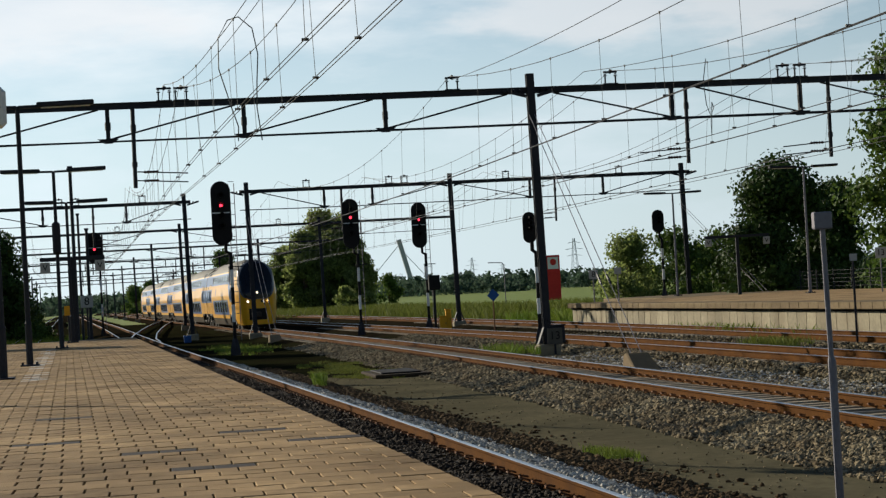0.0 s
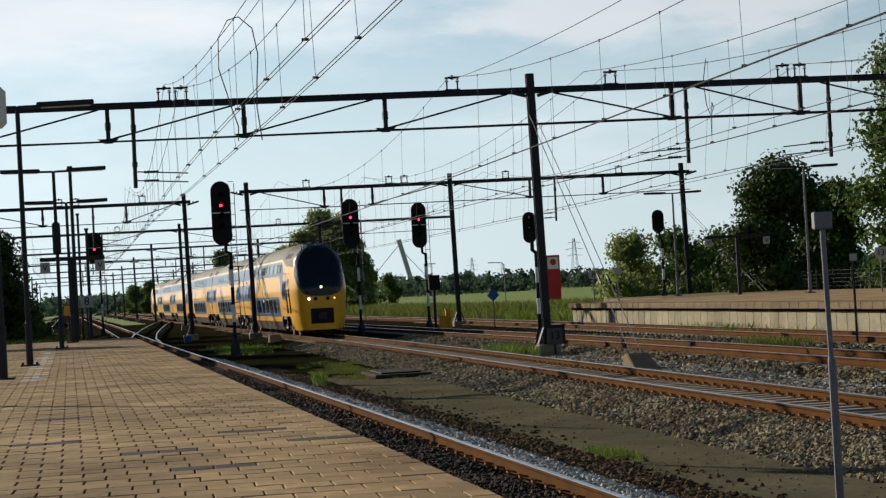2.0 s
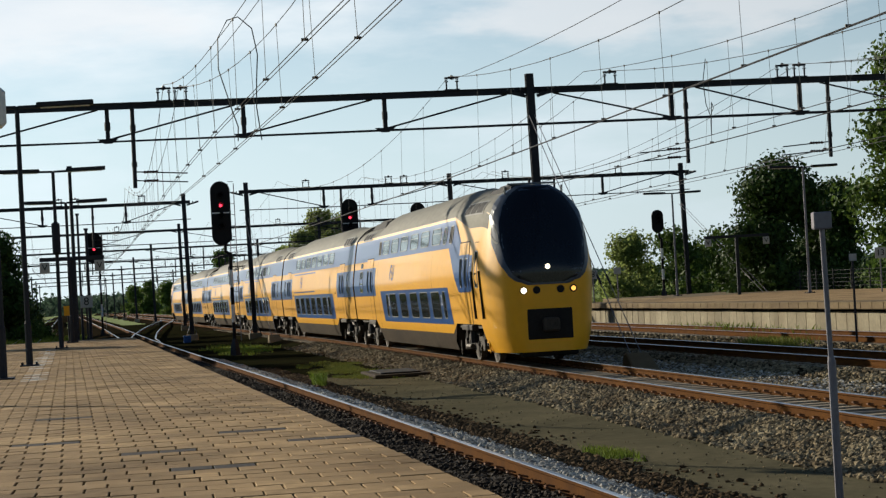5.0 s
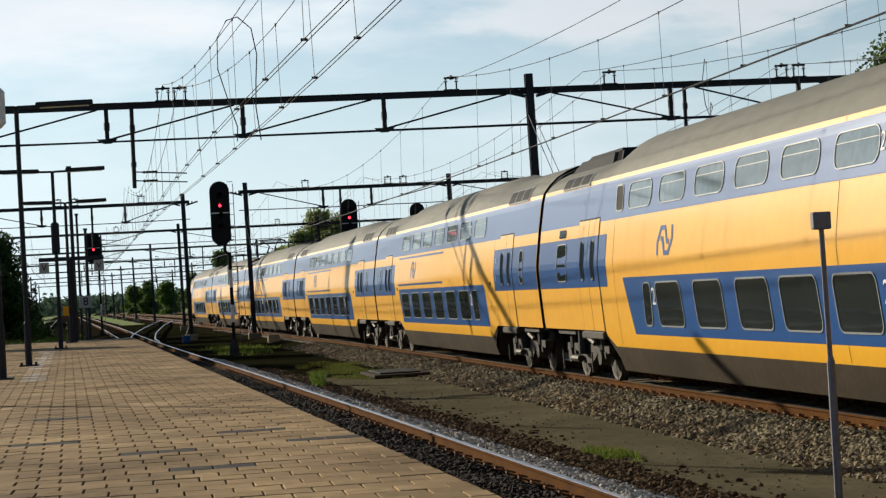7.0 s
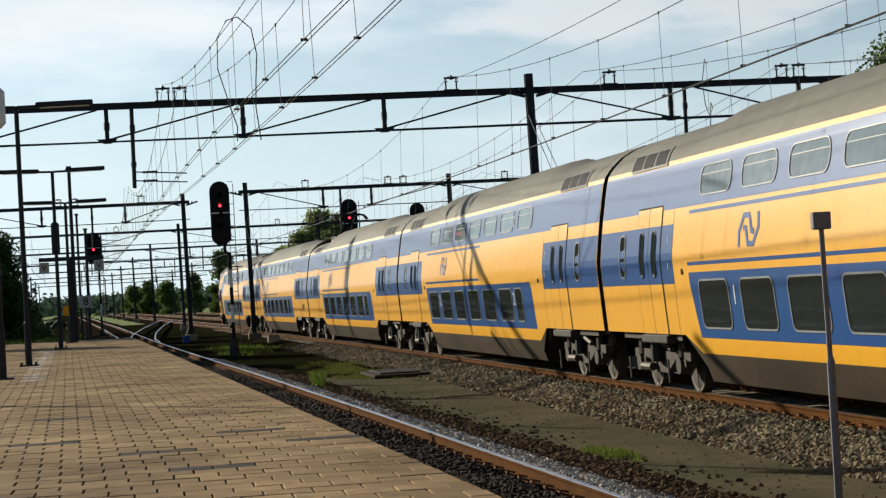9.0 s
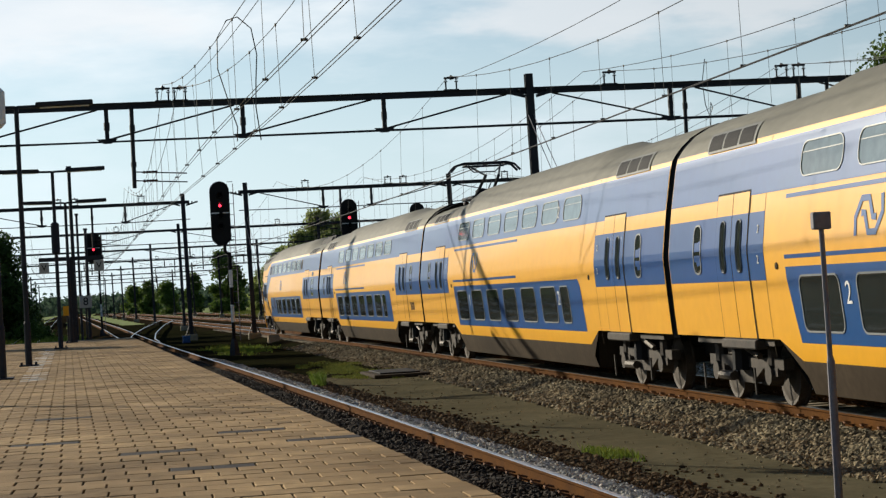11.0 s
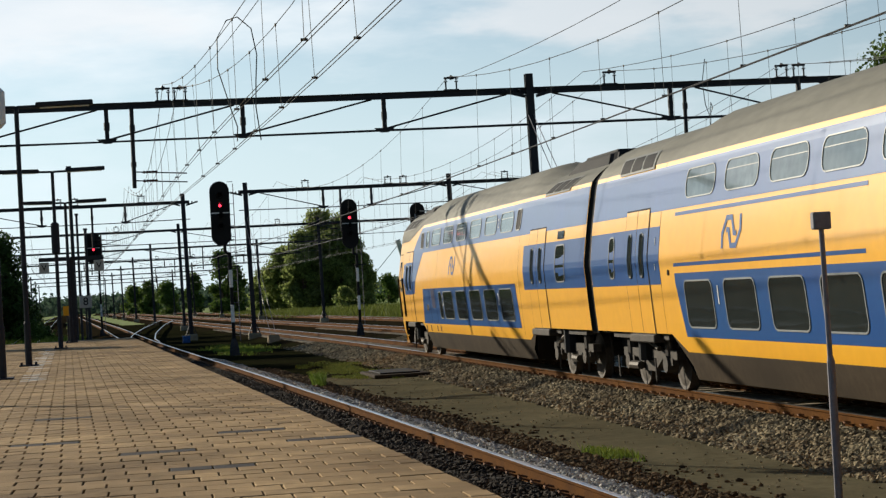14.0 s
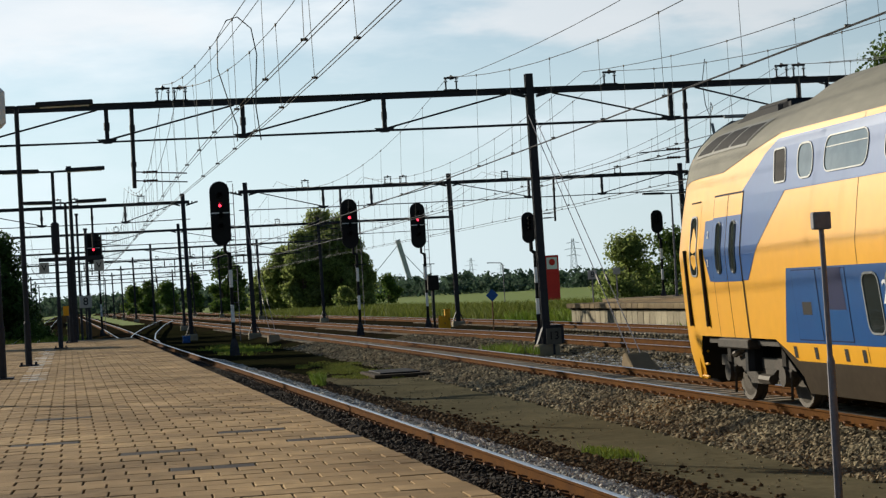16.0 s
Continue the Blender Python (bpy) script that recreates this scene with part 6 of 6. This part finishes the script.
tuft(6.35, 25.5, 0.24, 1.3, 1500, 0.10, "bright green grass tuft on the cinder path", z=-0.36)
tuft(6.9, 60.0, 1.2, 7.5, 16000, 0.055, "patch of mossy green grass between the tracks", z=-0.34, material=M_DRY, width=0.012)
tuft(5.0, 50.0, 0.15, 0.7, 500, 0.3, "green weed beside the platform track", z=-0.3)
tuft(12.6, 63.5, 0.7, 3.0, 1600, 0.28, "weeds round the portal's foot", z=-0.25, width=0.012)
tuft(19.2, 56.5, 0.9, 2.6, 2200, 0.26, "yellow-green weeds between the far tracks", material=M_DRY, z=-0.25, width=0.012)
tuft(22.2, 70.0, 0.4, 9.0, 900, 0.35, "weeds along the far platform wall", z=-0.2, width=0.012)
tuft(5.6, 92.0, 1.6, 9.0, 5000, 0.16, "thin grass on dark soil", z=-0.36, width=0.012)


# ---- far structures ----
def pylon(x, y, h, label):
    o = thing("power_pylon", pose(x, y, 0), label, "pylon", "power pylons")
    b, t = h * 0.09, h * 0.018
    for sx in (-1, 1):
        for sy in (-1, 1):
            part("leg", tube([(sx * b, sy * b, 0), (sx * t, sy * t, h)], h * 0.005, 4), M_FAR_STEEL, o)
    v = ([], [])
    for k in range(10):
        z0, z1 = h * k / 10, h * (k + 1) / 10
        w0, w1 = b + (t - b) * k / 10, b + (t - b) * (k + 1) / 10
        for s in (-1, 1):
            tube([(-s * w0, -w0, z0), (s * w1, -w1, z1)], h * 0.003, 3, v)
    part("lattice", v, M_FAR_STEEL, o)
    for z, w in ((0.62, 0.16), (0.76, 0.20), (0.9, 0.14)):
        part("cross_arm", tube([(-w * h, 0, z * h), (0, 0, z * h + h * 0.03), (w * h, 0, z * h)], h * 0.005, 4), M_FAR_STEEL, o)


pylon(330, 1400, 33, "grey lattice power pylon on the horizon")
pylon(258, 1420, 23, "grey lattice power pylon on the horizon")
pylon(316, 1600, 20, "grey lattice power pylon on the horizon")
bp = thing("bridge_pylon", pose(222, 1500, 0), "white leaning pylon of a distant cable-stayed bridge", "bridge")
part("mast_shaft", beam((5, 0, 0), (-5.5, 0, 41), 3.4, 3.4), M_FAR_STEEL, bp)
part("stay_cable", tube([(-4.5, 0, 38), (-28, 0, 12)], 0.25, 4), M_FAR_STEEL, bp)
part("stay_cable", tube([(-4.5, 0, 34), (18, 0, 8)], 0.25, 4), M_FAR_STEEL, bp)
tt = thing("price_totem", pose(62.7, 280, -0.6), "tall red roadside totem sign with a white top panel", "sign")
part("red_panel", boxed(-1.0, 1.0, -0.2, 0.2, 0, 6.5, 0.05), M_RED_SIGN, tt)
part("white_panel", boxed(-0.8, 0.75, -0.23, -0.205, 4.5, 6.2), M_WHITE, tt)
b = stadium(0.9, 0.95, -0.26, -0.235)
bmesh.ops.translate(b, verts=b.verts, vec=(0, 0, 5.5))
part("emblem", b, M_RED_SIGN, tt)
sl = thing("street_lamp", pose(57.5, 290, -0.6), "tall grey street lamp in the distance", "street lamp")
part("pole", tube([(0, 0, 0), (0, 0, 5.6), (-0.3, 0, 5.9), (-2.0, 0, 6.0)], 0.07, 6), M_GALV, sl)
part("lamp_head", boxed(-2.4, -1.8, -0.12, 0.12, 5.92, 6.06, 0.02), M_GALV, sl)


# ---- tracks of the yard ----
track("platform track with rusty rails on dark sleepers", t1, -40, 560, 12, 100, clips=60, dark=True)
track("main track with rusty rails and concrete sleepers in ballast", t2, -140, 560, 18, 150, clips=75)
track("second through track in ballast", t3, -40, 560, 34, 130)
track("track along the far platform", t4, -40, 560, 46, 130)
track("overgrown track behind the near platform", t0, -40, 560, 100, 140)


# ---- crossover rails past the platform ----
xo_track = thing("track", pose(0, 0, 0), "crossover track with bright rails joining two lines", "railway track", "tracks of the yard", "structure")
for s in (-1, 1):
    rail(xo_track, cross_over, s, 104, 240)


# ---- loose ballast ----
def stones(name, n, x_of, y0, y1, size, material, seed, dens=2.2):
    """Crushed stones: shapes of a few facets, strewn on the ground."""
    rng = np.random.default_rng(seed)
    b = bmesh.new()
    bmesh.ops.create_icosphere(b, subdivisions=1, radius=0.5)
    base = np.array([v.co[:] for v in b.verts])
    tri = np.array([[v.index for v in f.verts] for f in b.faces])
    b.free()
    y = y0 * (y1 / y0) ** rng.uniform(0, 1, n) if dens else rng.uniform(y0, y1, n)
    u = rng.uniform(0, 1, n)
    x = np.array([x_of(q, t) for q, t in zip(y, u)])
    z = np.array([ground_height(float(p), float(q)) for p, q in zip(x, y)])
    nv = len(base)
    shape = base[None] * (1 + rng.uniform(-0.35, 0.35, (n, nv, 1)))
    shape = shape * rng.uniform(0.6, 1.15, (n, 1, 3)) * np.array([1, 1, 0.75])
    ang = rng.uniform(0, 6.283, n)
    c, s = np.cos(ang)[:, None], np.sin(ang)[:, None]
    sx = shape[:, :, 0] * c - shape[:, :, 1] * s
    sy = shape[:, :, 0] * s + shape[:, :, 1] * c
    k = (size * (1 + 0.006 * (y - y0)) * rng.uniform(0.7, 1.5, n))[:, None]
    v = np.stack([sx * k + x[:, None], sy * k + y[:, None], shape[:, :, 2] * k + z[:, None] + 0.008], 2).reshape(-1, 3)
    f = (tri[None] + (np.arange(n) * nv)[:, None, None]).reshape(-1, 3)
    me = bpy.data.meshes.new(name)
    me.vertices.add(len(v))
    me.vertices.foreach_set("co", v.ravel())
    me.loops.add(f.size)
    me.loops.foreach_set("vertex_index", f.ravel().astype(np.int32))
    me.polygons.add(len(f))
    me.polygons.foreach_set("loop_start", np.arange(0, f.size, 3, dtype=np.int32))
    me.update(calc_edges=True)
    me.shade_flat()
    me.materials.append(material)
    ob = new(name, me)
    return tagged(ob, "crushed ballast stones strewn between the rails", "ballast", kind="stuff")


stones("ballast_stones", 17000, lambda y, u: t1(y) + 0.83 + 1.0 * u, 14, 75, 0.078, M_STONE_CLEAN, 11)
stones("ballast_stones", 9000, lambda y, u: t1(y) + 1.7 + 0.95 * u ** 1.6, 14, 65, 0.072, M_STONE_BROWN, 12)
stones("ballast_stones", 26000, lambda y, u: t2(y) - 2.55 + 1.75 * u ** 0.7, 20, 90, 0.080, M_STONE, 13)
stones("ballast_stones", 2600, lambda y, u: t2(y) - 0.65 + 1.3 * u, 22, 80, 0.06, M_STONE_BROWN, 14)
stones("ballast_stones", 28000, lambda y, u: t2(y) + 0.85 + 4.0 * u, 27, 95, 0.078, M_STONE, 15)
stones("ballast_stones", 8000, lambda y, u: t2(y) + 1.6 + 2.4 * u, 27, 60, 0.075, M_STONE_CLEAN, 16)
stones("ballast_stones", 13000, lambda y, u: t3(y) + 0.85 + 3.2 * u, 42, 105, 0.078, M_STONE, 17)
stones("ballast_stones", 4000, lambda y, u: t3(y) - 0.65 + 1.3 * u, 38, 90, 0.06, M_STONE_BROWN, 18)
stones("ballast_stones", 11000, lambda y, u: t1(y) - 0.7 + 1.4 * u, 13, 60, 0.055, M_STONE_DARK, 19)
stones("ballast_stones", 900, lambda y, u: t1(y) + 1.6 + (t2(y) - t1(y) - 3.6) * u, 16, 60, 0.025, M_STONE, 20)
stones("ballast_stones", 500, lambda y, u: t1(y) + 2.3 + 0.9 * u ** 2, 15, 50, 0.06, M_STONE_BROWN, 22)
stones("ballast_stones", 4000, lambda y, u: 22.0 + 1.0 * u, 50, 98, 0.07, M_STONE, 21)


def nose_at(t):
    """Where the train's nose stands along the track at t seconds."""
    return float(np.interp(t, [0, 6.3, 9.0, 12.5, 14.5, 16.0], [127.2, 25.5, -17.6, -72.0, -104.4, -128.1]))


def motions():
    for car, back, turned in TRAIN:
        rows = []
        for t in [0.5 * k for k in range(33)]:
            y = nose_at(t) + back
            a, b = y - 10.4, y + 10.4
            xa, xb = t2(a), t2(b)
            ang = -math.degrees(math.atan2(xb - xa, b - a))
            rows.append((t, pose((xa + xb) / 2, y, 0, 0, 0, ang + (180 if turned else 0))))
        walk(car, rows)


motions()
